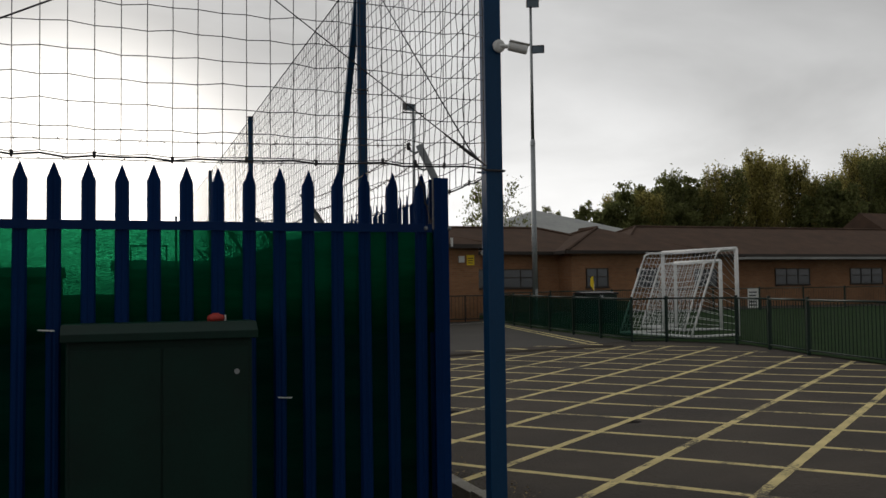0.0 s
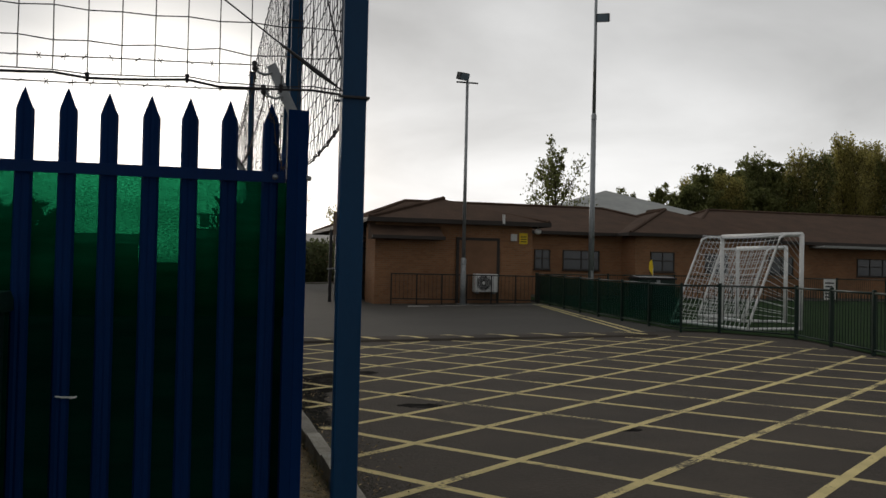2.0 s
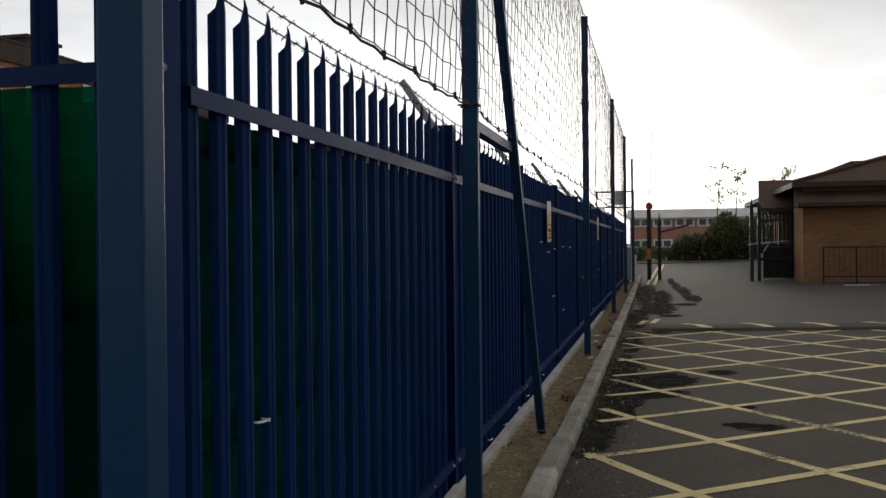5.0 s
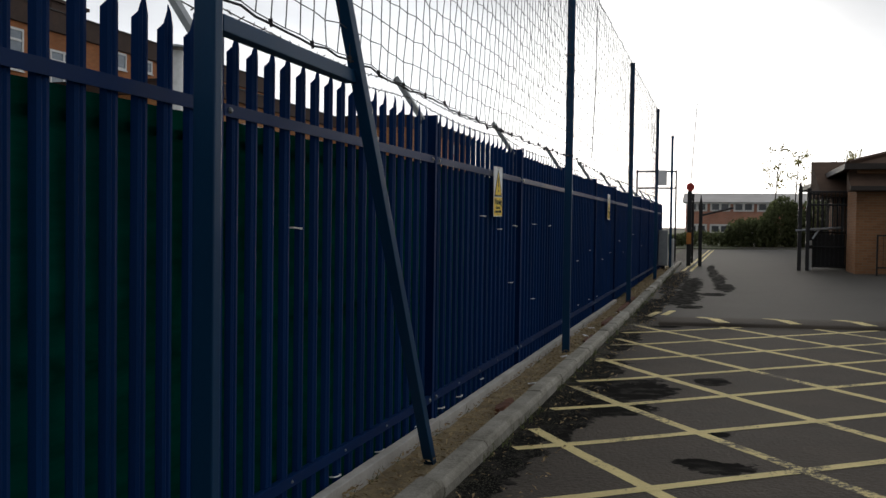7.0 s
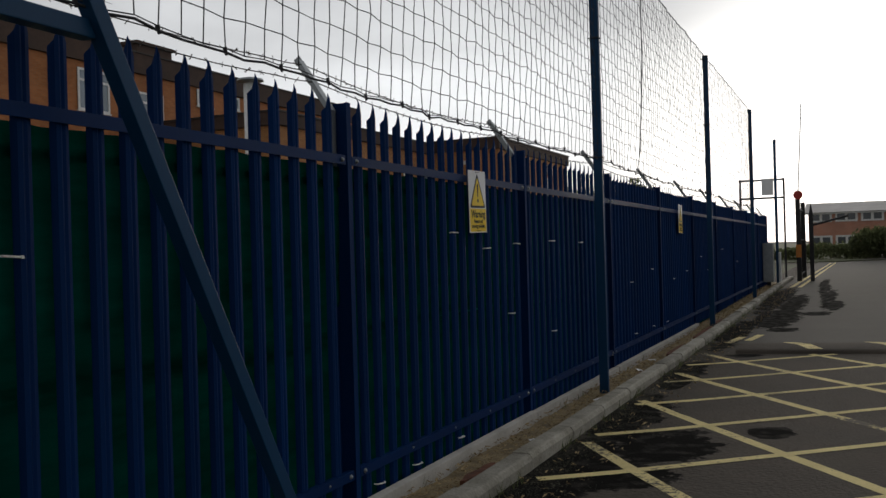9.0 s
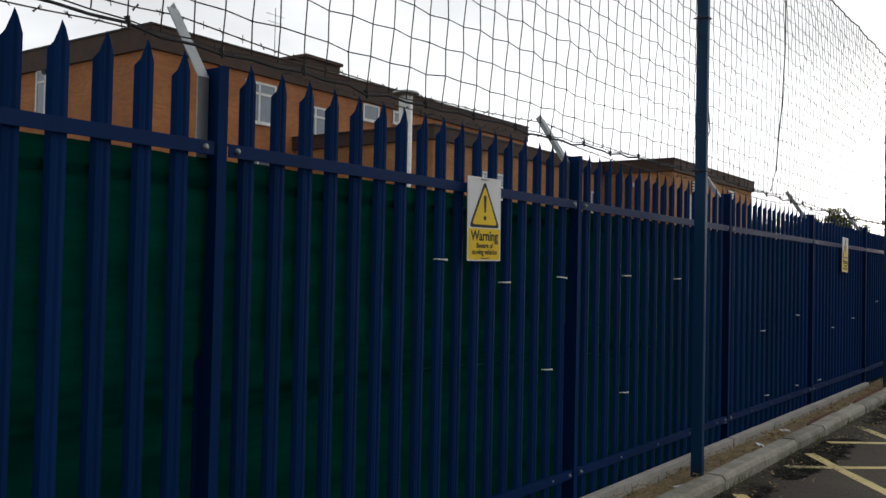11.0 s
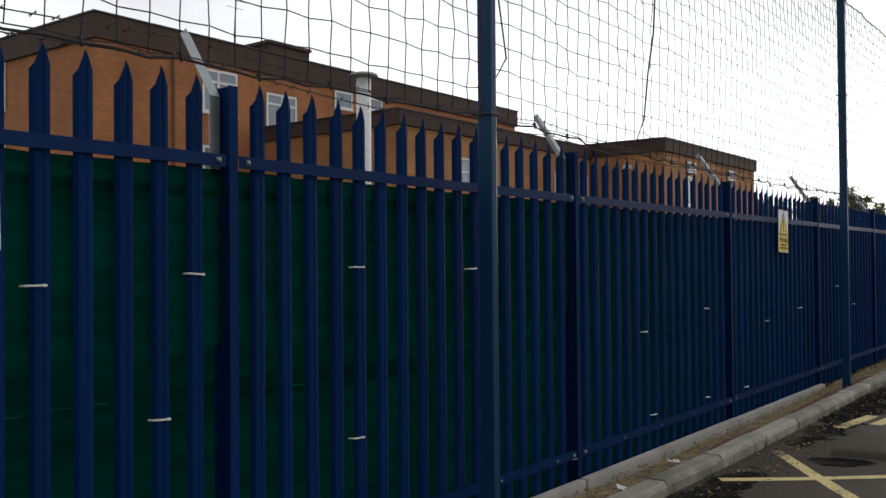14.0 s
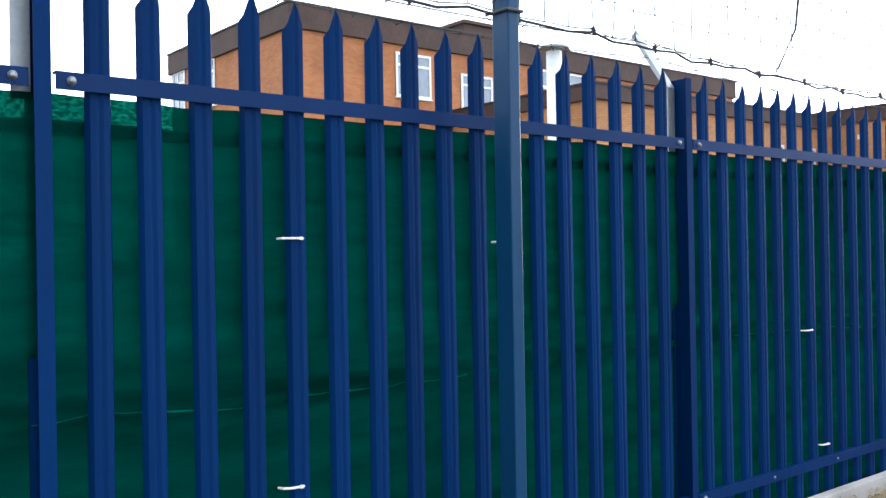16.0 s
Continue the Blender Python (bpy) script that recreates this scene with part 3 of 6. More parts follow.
def clip_line(p, d, region):
    """The stretch of a line inside a convex region given by its corners, anticlockwise."""
    t0, t1 = -60.0, 60.0
    for i, a in enumerate(region):
        e = Vector(region[(i + 1) % len(region)]) - Vector(a)
        nrm = Vector((-e.y, e.x))
        q, r = nrm.dot(Vector(a) - p), nrm.dot(d)
        if abs(r) < 1e-9:
            continue
        if r > 0:
            t0 = max(t0, q / r)
        else:
            t1 = min(t1, q / r)
    return (p + t0 * d, p + t1 * d) if t1 - t0 > 0.3 else None


hatching = thing("box_marking", "worn yellow criss-cross box hatching painted on asphalt", "road marking", kind="structure")
REGION = [(2.56, 1.0), (11.4, 1.0), (12.6, 17.2), (11.6, 18.75), (2.56, 18.75)]
for k in range(-22, 23):
    for family, (across, along) in enumerate(((U, V), (V, U))):
        cut = clip_line(ORIGIN + k * across, along, REGION)
        if cut:
            part("line", ribbon(cut, 0.09, 0.0015 if family else 0.003), YELLOW_PAINT, hatching)

# low hump across the road with yellow slanted marks
hump = thing("speed_hump", "low asphalt hump with slanted yellow marks", "speed hump", kind="structure")
s = Shape()
prof = [(18.80, -0.01), (18.83, 0.03), (18.92, 0.045), (19.5, 0.05), (19.8, 0.035), (20.15, -0.01)]
cols = [2.95 + 0.42 * i for i in range(20)]
s.add([(x, y, ground_height(x, y) + h) for x in cols for y, h in prof],
      [(i * 6 + j, i * 6 + j + 1, (i + 1) * 6 + j + 1, (i + 1) * 6 + j) for i in range(19) for j in range(5)])
part("hump_body", s, ASPHALT, hump, smooth=True)
for i in range(8):
    x = 3.6 + 0.975 * i
    s = Shape()
    pts = [(x + 0.35 + dx, 18.92, 0.049) for dx in (0, -0.17)] + [(x + 0.2 + dx, 19.4, 0.053) for dx in (-0.17, 0)] + [(x + dx, 19.78, 0.04) for dx in (-0.17, 0)]
    pts = [(a, b, ground_height(a, b) + h) for a, b, h in pts]
    s.add(pts, [(0, 1, 2, 3), (3, 2, 4, 5)])
    part("yellow_mark", s, YELLOW_PAINT, hump)

edge_lines = thing("edge_lines", "double yellow lines along the railing and the kerb", "road marking", kind="structure")
for off in (0, 0.32):
    part("line", ribbon(((10.75 + off, 19.15 + off), (13.1 + off * 0.6, 32.2)), 0.1, 0.007), YELLOW_PAINT, edge_lines)
    part("line", ribbon(((2.72 + off * 0.7, 20.0 + off), (2.82 + off * 0.7, 20.8 + off)), 0.11, 0.007), YELLOW_PAINT, edge_lines)
    part("line", ribbon(((2.72 + off * 0.7, 34), (3.2 + off * 0.7, 62)), 0.1, 0.007), YELLOW_PAINT, edge_lines)
part("white_line", ribbon(((9.1, 31.6), (13.3, 31.75)), 0.12, 0.012), WHITE_PAINT, edge_lines)
part("white_block", ribbon(((8.3, 31.5), (9.0, 31.5)), 0.35, 0.012), WHITE_PAINT, edge_lines)


# ---------------------------------------------------------------- kerb, soil strip and plinth along the fence
kerb = thing("kerb", "weathered grey concrete kerb beside the palisade fence", "kerb", kind="structure")
s = Shape()
s.prism([(-0.08, -0.25), (0.055, -0.25), (0.055, 0.06), (0.04, 0.088), (0.025, 0.095), (-0.08, 0.095)], -0.455, 0.455)
s.v = [(x, z, y) for x, y, z in s.v]
kerb_mesh = s.mesh("kerb_stone", KERB, 0.006)
rnd = random.Random(4)
for i in range(39):
    y = 4.6 + 0.918 * i
    k = part("kerb_stone", kerb_mesh, KERB, kerb, at=(2.40 + rnd.uniform(-0.006, 0.006), y, ground_height(2.4, y) + rnd.uniform(-0.006, 0.006)))
    k.rotation_euler = (rnd.uniform(-0.006, 0.006), rnd.uniform(-0.02, 0.02), rnd.uniform(-0.006, 0.006))
s = Shape()
ysl = [4.4 + 0.2 * i for i in range(170)]
xsl = [1.9, 2.0, 2.1, 2.2, 2.33]
rnd = random.Random(5)
s.add([(x, y, ground_height(2.4, y) - 0.02 + 0.03 * noise.noise((x * 6, y * 2.5, 1.3)) - (0.02 if x > 2.3 else 0)) for y in ysl for x in xsl],
      [(j * 5 + i, j * 5 + i + 1, j * 5 + i + 6, j * 5 + i + 5) for j in range(169) for i in range(4)])
solid("soil_strip", s, SOIL, "brown soil with dry litter between kerb and fence", "soil", kind="structure", smooth=True)
plinth = thing("plinth", "pale concrete gravel boards under the palisade fence", "plinth", kind="structure")
board = Shape().box(-0.03, 0.03, -1.41, 1.41, -0.3, 0.06).mesh("gravel_board", PLINTH, 0.006)
for i in range(6):
    y = 6.93 + 2.838 * i
    part("gravel_board", board, PLINTH, plinth, at=(1.925 + rnd.uniform(-0.003, 0.003), y, ground_height(2.4, y) + rnd.uniform(-0.012, 0.008)))

s = Shape()
rnd = random.Random(6)
for i in range(8000):
    y = rnd.uniform(5, 36)
    x = rnd.uniform(1.92, 2.32) if rnd.random() < 0.85 else rnd.uniform(2.48, 2.9)
    z = ground_height(max(x, 2.4), y) + (0.005 if x < 2.35 else 0.008) + rnd.uniform(0, 0.015)
    a, l, w = rnd.uniform(0, 6.28), rnd.uniform(0.008, 0.026), rnd.uniform(0.003, 0.01)
    m = pose(x, y, z, rnd.uniform(-30, 30), rnd.uniform(-30, 30), math.degrees(a))
    s.add([m @ Vector(p) for p in ((-l, 0, 0), (0, -w, 0.004), (l, 0, 0.002), (0, w, 0.006))], [(0, 1, 2, 3)])
solid("leaf_litter", s, DRY, "dry brown leaves and bits along the kerb", "leaf litter", kind="stuff")
s = Shape()
for i in range(420):
    y = rnd.uniform(6, 34)
    x = rnd.choice((1.93, 2.3, 2.47)) + rnd.uniform(-0.03, 0.04)
    base = ground_height(2.4, y) + (-0.03 if x < 2.4 else 0.0)
    for j in range(5):
        a, h = rnd.uniform(0, 6.28), rnd.uniform(0.03, 0.09)
        dx, dy = math.cos(a), math.sin(a)
        p = Vector((x + rnd.uniform(-0.03, 0.03), y + rnd.uniform(-0.05, 0.05), base))
        s.add([p + Vector((-dy * 0.004, dx * 0.004, 0)), p + Vector((dy * 0.004, -dx * 0.004, 0)), p + Vector((dx * h * 0.6, dy * h * 0.6, h))], [(0, 1, 2)])
solid("weeds", s, LEAF_BUSH, "small weeds and grass tufts along the kerb", "weeds", kind="stuff")


s = Shape()
rnd = random.Random(8)
for i in range(24000):
    y = rnd.uniform(6, 34)
    spread = 0.12 + 0.26 * max(0, noise.noise((y * 0.7, 3.1, 0.2)) + 0.25)
    x = 2.462 + abs(rnd.gauss(0, spread))
    if x > 3.0:
        continue
    r = rnd.uniform(0.003, 0.0085)
    z = ground_height(x, y)
    a = rnd.uniform(0, 2)
    s.add([(x + r * math.cos(a + k * 2.09), y + 1.4 * r * math.sin(a + k * 2.09), z) for k in range(3)] + [(x, y, z + r * 0.5)], [(0, 1, 3), (1, 2, 3), (2, 0, 3)])
solid("moss_grit", s, MOSS, "dark moss and grit gathered along the kerb foot", "moss", kind="stuff")
for y0, y1, x in ((16.3, 17.0, 2.25), (18.4, 19.5, 2.2), (20.5, 22.2, 2.2), (22.8, 23.6, 2.18), (11.9, 12.4, 2.2)):
    s = Shape()
    n = 14
    for i in range(n + 1):
        y = y0 + (y1 - y0) * i / n
        w = 0.012 + (0.045 + 0.03 * noise.noise((y * 7, 1, 1))) * math.sin(math.pi * (i + 0.4) / (n + 0.8)) ** 0.4
        c, z = x + 0.02 * noise.noise((y * 3, 5, 1)), ground_height(2.4, y) + 0.018
        t = 0.012 + 0.012 * noise.noise((y * 9, 2, 2))
        s.v += [(c - w, y, z - 0.04), (c - w * 0.9, y, z + t * 0.6), (c + 0.3 * w, y, z + t), (c + w, y, z - 0.04)]
    s.f = [(4 * i + k, 4 * i + k + 1, 4 * i + k + 5, 4 * i + k + 4) for i in range(n) for k in range(3)] + [(3, 2, 1, 0), (4 * n, 4 * n + 1, 4 * n + 2, 4 * n + 3)]
    solid("rotten_board", s, RUST, "reddish brown rotten strip lying in the soil", "board", group="strips in the soil")
for y, x in ((16.95, 2.16), (17.9, 2.1), (20.4, 2.2), (15.0, 2.2), (23.0, 2.15), (13.2, 2.2)):
    m = pose(x, y, ground_height(2.4, y) + 0.01, rnd.uniform(-15, 15), rnd.uniform(-15, 15), rnd.uniform(0, 180))
    s = Shape().add([m @ Vector(p) for p in ((-0.05, -0.03, 0), (0.0, -0.04, 0.012), (0.05, -0.025, 0), (0.055, 0.03, 0.008), (0.0, 0.035, 0.0), (-0.045, 0.03, 0.01))], [(0, 1, 4, 5), (1, 2, 3, 4)])
    solid("litter_scrap", s, SIGN_WHITE, "crumpled pale paper scrap on the soil", "litter", group="scraps along the kerb")


# ---------------------------------------------------------------- palisade fences
PROFILE = [(-0.037, -0.016), (-0.027, 0.003), (-0.010, 0.006), (0.0, 0.001), (0.010, 0.006), (0.027, 0.003), (0.037, -0.016)]


def pale_mesh(bottom, top):
    """A pressed steel pale with a W section and a pointed head. Its face looks along +x, its width lies along y."""
    s = Shape()
    n = len(PROFILE)
    for depth in (0.0, -0.003):
        for w, d in PROFILE:
            s.v.append((d + depth, w, bottom))
        for w, d in PROFILE:
            s.v.append((d + depth, w, top - 0.095 if abs(w) > 0.03 else top - 0.095 * (abs(w) / 0.037) - (0.0 if abs(w) < 0.02 else 0.004)))
    o = 2 * n
    for i in range(n - 1):
        s.f += [(i, i + 1, n + i + 1, n + i), (o + i + 1, o + i, o + n + i, o + n + i + 1), (n + i, n + i + 1, o + n + i + 1, o + n + i), (i + 1, i, o + i, o + i + 1)]
    s.f += [(0, n, o + n, o), (n - 1, o + n - 1, o + 2 * n - 1, 2 * n - 1)]
    return s.mesh("pale", BLUE)


def i_beam(height, depth=0.1, flange=0.044):
    d, f, t = depth / 2, flange / 2, 0.007
    outline = [(-d, -f), (-d + t, -f), (-d + t, -0.003), (d - t, -0.003), (d - t, -f), (d, -f), (d, f), (d - t, f), (d - t, 0.003), (-d + t, 0.003), (-d + t, f), (-d, f)]
    s = Shape().prism(outline, 0, height)
    return s.mesh("post", BLUE)


def arm_mesh():
    """A galvanised angle bolted behind the post that bends over and ends in a fork for the wire."""
    s = Shape()
    s.box(-0.004, 0.0, -0.052, 0.0, -0.32, 0.0)
    s.box(-0.045, -0.004, -0.004, 0.0, -0.32, 0.0)
    m = pose(0, 0, 0, 0, -34, 0)
    s.box(-0.004, 0.0, -0.052, 0.0, -0.005, 0.34, m)
    s.box(-0.045, -0.004, -0.004, 0.0, 0.0, 0.38, m)
    return s.mesh("barb_arm", GALV, 0.001)


def bolt_mesh():
    s = Shape()
    for x0, x1, r0, r1 in ((0.0, 0.004, 0.013, 0.013), (0.004, 0.012, 0.012, 0.006)):
        s.tube([(x0, 0, 0), (x1, 0, 0)], [r0, r1], 8)
    return s.mesh("bolt", GALV, smooth=True)


def tie_mesh():
    """A cable tie pulled round a pale."""
    s = Shape()
    s.tube([(-0.02, -0.042, 0.0), (0.004, -0.037, 0.001), (0.012, -0.012, 0.0), (0.012, 0.012, 0.0), (0.005, 0.037, -0.001), (-0.02, 0.042, -0.001)], 0.0042, 5)
    s.box(0.008, 0.016, 0.02, 0.03, -0.005, 0.005)
    return s.mesh("cable_tie", TIE)


PALE, BOLT, TIE_MESH, ARM = pale_mesh(0.03, 2.2), bolt_mesh(), tie_mesh(), arm_mesh()
POST = i_beam(2.17)


def palisade(name, label, length, bay, pitch, first, height_at, ties, arms=True, phase=0.0):
    """A fence along +y of its own space; its outer face, with the rails, looks along +x."""
    fence = thing(name, label, "fence")
    rnd = random.Random(len(name))
    posts = []
    y = first
    while y <= length + 0.01:
        posts.append(y)
        y += bay
    for y in posts:
        z = height_at(y)
        part("post", POST, BLUE, fence, at=(0, y, z))
        if arms:
            part("barb_arm", ARM, GALV, fence, "grey galvanised cranked arm for barbed wire", at=(-0.02, y - 0.012, z + 2.135))
        for zz in (0.215, 1.865):
            for dy in (-0.075, 0.075):
                part("bolt", BOLT, GALV, fence, "domed galvanised bolt", at=(0.047, y + dy, z + zz))
    edges = [posts[0] - bay] + posts + [posts[-1] + bay]
    rails = {}
    for a, b in zip(edges[:-1], edges[1:]):
        lo, hi = 0.0 if a == edges[0] else a + 0.034, min(b - 0.034, length)
        if hi - lo < 0.2:
            continue
        z = height_at((lo + hi) / 2)
        for zz in (0.19, 1.84):
            s = Shape()
            s.box(0.041, 0.046, 0, hi - lo, 0, 0.05)
            s.box(0.012, 0.041, 0, hi - lo, 0.045, 0.05)
            part("rail", s, RAIL_BLUE, fence, at=(0, lo, z + zz), bevel=0.0012)
        m = 4
        while lo + m * pitch < hi - 0.1:
            b2 = part("bolt", BOLT, GALV, fence, at=(0.046, lo + m * pitch, z + 0.215))
            b2.scale = (0.6, 0.6, 0.6)
            m += 4
        k = -1 if a == edges[0] else 1
        while a + phase + k * pitch < b - 0.07:
            yy = a + phase + k * pitch
            k += 1
            if lo + 0.02 < yy < hi - 0.02:
                p = part("pale", PALE, BLUE, fence, at=(0.025, yy, z + rnd.uniform(-0.006, 0.006)))
                p.rotation_euler = (rnd.uniform(-0.003, 0.003), 0, rnd.uniform(-0.03, 0.03))
    for ty, tz in ties:
        t = part("cable_tie", TIE_MESH, TIE, fence, "white nylon cable tie", at=(0.027, ty, height_at(ty) + tz))
        t.rotation_euler = (rnd.uniform(-0.06, 0.06), 0, 0)
    return fence


def side_height(y):
    return -0.045


PITCH, BAY, FIRST = 0.1577, 2.838, 3.045
side_ties = [(9.07, 1.35), (12.6, 1.45), (13.2, 1.34), (13.85, 1.37), (14.78, 1.39), (15.7, 1.375), (13.69, 0.83), (14.77, 0.595), (17.9, 0.89), (19.13, 1.01), (20.72, 0.82), (21.85, 0.9), (18.05, 0.26),
             (19.13, 0.26), (9.57, 0.05), (10.22, 0.03), (10.89, 0.04), (11.47, 0.05), (11.95, 0.05), (12.61, 0.08), (5.74, 0.91), (16.83, 0.14), (20.1, 0.24), (23.4, 1.1), (24.2, 0.85), (26.3, 1.2), (28.8, 0.9)]
side_fence = palisade("palisade_fence", "tall blue steel palisade fence with pointed pales and barbed wire arms", 32.0, BAY, PITCH, FIRST, side_height, [(y - 5.3, z + 0.045) for y, z in side_ties], phase=-0.005)
side_fence.location = (1.855, 5.3, 0)
front_fence = palisade("palisade_fence", "blue palisade fence with pointed pales and green cloth behind", 5.72, 2.86, 0.169, 0.0, lambda y: 0.0, [(4.80, 0.9), (3.56, 1.31)], arms=False, phase=0.056)
front_fence.matrix_basis = Matrix.Translation((-3.9, 5.22, 0)) @ pose(0, 0, 0, 0, 0, -90)
part("corner_post", Shape().box(5.742, 5.79, -0.05, 0.05, 0, 2.17, Matrix(((0, 1, 0, 0), (1, 0, 0, 0), (0, 0, 1, 0), (0, 0, 0, 1)))), BLUE, front_fence, "slim blue corner post", bevel=0.004)


def corner_bracket():
    """The cranked angle at the fence corner with two tensioners that hold the wire ends."""
    arm = thing("barb_arm", "grey galvanised cranked arm with wire tensioners at the fence corner", "wire bracket", at=(1.822, 5.2, 2.16))
    lean = pose(0, 0, 0, 0, -26, 0)
    bar = Shape().box(-0.026, 0.02, -0.004, 0.0, -0.3, 0.0).box(0.016, 0.02, 0.0, 0.04, -0.3, 0.0)
    bar.box(-0.026, 0.02, -0.004, 0.0, 0.0, 0.235, lean).box(0.016, 0.02, 0.0, 0.04, 0.0, 0.235, lean)
    part("angle", bar, GALV, arm, bevel=0.001)
    for z, reach in ((0.2, 0.075), (0.085, 0.085)):
        root = lean @ Vector((-0.015, -0.008, z))
        tip = root + Vector((-reach, -0.012, 0.02))
        hook = part("tensioner", Shape().tube([root, root + Vector((-0.03, -0.006, -0.014)), root + Vector((-0.06, -0.01, -0.006)), tip], [0.007, 0.006, 0.006, 0.008], 7), GALV, arm, "forged steel tensioner hook", smooth=True)
        part("insulator", Shape().tube([tip + Vector((0, 0, -0.022)), tip + Vector((0, 0, -0.012)), tip + Vector((-0.003, 0, 0.004)), tip + Vector((-0.002, 0, 0.014)), tip + Vector((0, 0, 0.024))], [0.008, 0.014, 0.009, 0.014, 0.007], 8), DARK_STEEL, hook, smooth=True)
    for z in (-0.24, -0.06):
        part("bolt", Shape().tube([(-0.004, -0.004, z), (-0.004, -0.014, z)], 0.01, 8), GALV, arm)
    return arm


corner_bracket()


def cloth(name, label, x0, y0, x1, y1, z0, z1, nx, nz, wave, folds, mat=None):
    """Hanging shade cloth between two plan points with gentle folds."""
    s = Shape()
    a, b = Vector((x0, y0, 0)), Vector((x1, y1, 0))
    nrm = (b - a).normalized().cross(Vector((0, 0, 1)))
    for j in range(nz + 1):
        for i in range(nx + 1):
            p = a.lerp(b, i / nx)
            z = z0 + (z1 - z0) * j / nz
            w = wave * noise.noise((p.x * 1.7 + p.y * 1.7, z * 1.5, 0.4))
            if folds:
                # a creased fold: the cloth draws back above it, the crease stands out, the lower part hangs back
                zz = z - 0.06 * noise.noise((p.y * 0.5, 4, 1)) - 0.015 * noise.noise((p.y * 2.5, 2, 1))
                k = 0.7 + 0.7 * noise.noise((p.y * 0.45, 7, 2))
                w -= k * float(np.interp(zz, (-0.1, 0.12, 0.3, 0.6, 0.83, 0.885, 0.905, 0.935, 1.09), (0.0, 0.05, 0.12, 0.12, 0.085, 0.01, 0.075, 0.12, 0.0)))
                w += 0.006 * noise.noise((p.y * 2.2, z * 14, 3))
            if j == nz:
                z += 0.012 * noise.noise(((p.x + p.y) * 5, 2, 7))
            s.v.append(tuple(p + nrm * w + Vector((0, 0, z))))
    n = nx + 1
    s.f = [(j * n + i, j * n + i + 1, (j + 1) * n + i + 1, (j + 1) * n + i) for j in range(nz) for i in range(nx)]
    ob = solid(name, s, mat or SCREEN, label, "shade cloth", smooth=True)
    return ob


outer_cloth = cloth("shade_cloth", "green woven shade cloth tied behind the palisade fence", 1.825, 5.36, 1.825, 37.5, -0.07, 1.72, 340, 84, 0.012, 0.03)
# Added top band, more see-through than the cloth, so light shows there.
hem = cloth("hem", "more see-through green cloth band added at the top for the glow", 1.838, 5.36, 1.838, 37.5, 1.68, 1.79, 340, 3, 0.006, 0.0, SCREEN_TOP_GLOW)
# Same cloth as along the side, drawn in the darker shaded colour.
corner_cloth = cloth("shade_cloth", "green woven shade cloth with light shining through its top", -3.9, 5.268, 1.85, 5.268, 0.03, 1.28, 70, 30, 0.008, 0.0, SCREEN_SHADED)
# Added band in front of the corner cloth; carries the painted glow.
corner_glow_band = cloth("hem", "green cloth band added at the top, with painted glow from behind", -3.9, 5.256, 1.85, 5.256, 1.24, 1.85, 70, 8, 0.004, 0.0, SCREEN_GLOW)

# The ridge's highlight is put into a paler cloth colour.
CREASE_LIT = screen_material("cloth_crease_highlight", (0.009, 0.15, 0.12), (0.05, 0.6, 0.35), 0.003)
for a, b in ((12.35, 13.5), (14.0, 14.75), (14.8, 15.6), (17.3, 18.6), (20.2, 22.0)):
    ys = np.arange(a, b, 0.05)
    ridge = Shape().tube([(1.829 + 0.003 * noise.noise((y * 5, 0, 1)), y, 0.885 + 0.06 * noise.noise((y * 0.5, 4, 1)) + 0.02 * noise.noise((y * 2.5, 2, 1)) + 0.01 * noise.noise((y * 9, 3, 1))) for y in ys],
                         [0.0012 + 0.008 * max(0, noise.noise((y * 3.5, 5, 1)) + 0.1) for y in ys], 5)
    part("crease", ridge, CREASE_LIT, outer_cloth, "puckered crease across the cloth with a painted pale highlight", smooth=True)
for h, c in ((hem, outer_cloth), (corner_glow_band, corner_cloth)):
    del h["category"]
    h.parent = c

# ---------------------------------------------------------------- tall posts and ball-stop nets
TALL = [(2.03, 4.82), (2.088, 7.95), (2.13, 15.5), (2.15, 22.68), (2.17, 29.66), (2.19, 36.8)]
TOP = 4.45
for i, (x, y) in enumerate(TALL):
    z = ground_height(2.4, y)
    size, thin = (0.05, 0.042) if i == 0 else (0.042, 0.026)
    post = thing("net_post", "tall square blue steel post carrying the ball-stop net" + (" beside the kerb" if i > 1 else " with a bracket"), "post", at=(x, y, 0), group="posts of the net")
    part("post_tube", Shape().box(-size, size, -thin, thin, z - 0.1, TOP - 0.02), POST_BLUE, post, bevel=0.006)
    part("cap", Shape().box(-size - 0.003, size + 0.003, -thin - 0.003, thin + 0.003, TOP - 0.02, TOP), INK, post)
    for zz in (2.17, 3.3, TOP - 0.06):
        part("eye_bolt", Shape().tube([(-size - 0.02, -thin - 0.01, zz), (size + 0.008, -thin - 0.008, zz), (size + 0.008, thin + 0.008, zz), (-size - 0.02, thin + 0.01, zz)], 0.006, 6), DARK_STEEL, post)
    if i == 1:
        part("brace", Shape().prism([(-0.03, -0.03), (0.03, -0.03), (0.03, 0.03), (-0.03, 0.03)], 0, (Vector((0.06, 2.42, z - 0.05)) - Vector((0, 0.05, 4.38))).length, look((0, 0.05, 4.38), (0.06, 2.42, z - 0.05)) @ pose(0, 0, 0, 180)), POST_BLUE, post, "slanting square steel brace", bevel=0.004)
        part("strut", Shape().box(-0.03, 0.03, 0.05, 1.26, 2.04, 2.1), POST_BLUE, post, bevel=0.004)


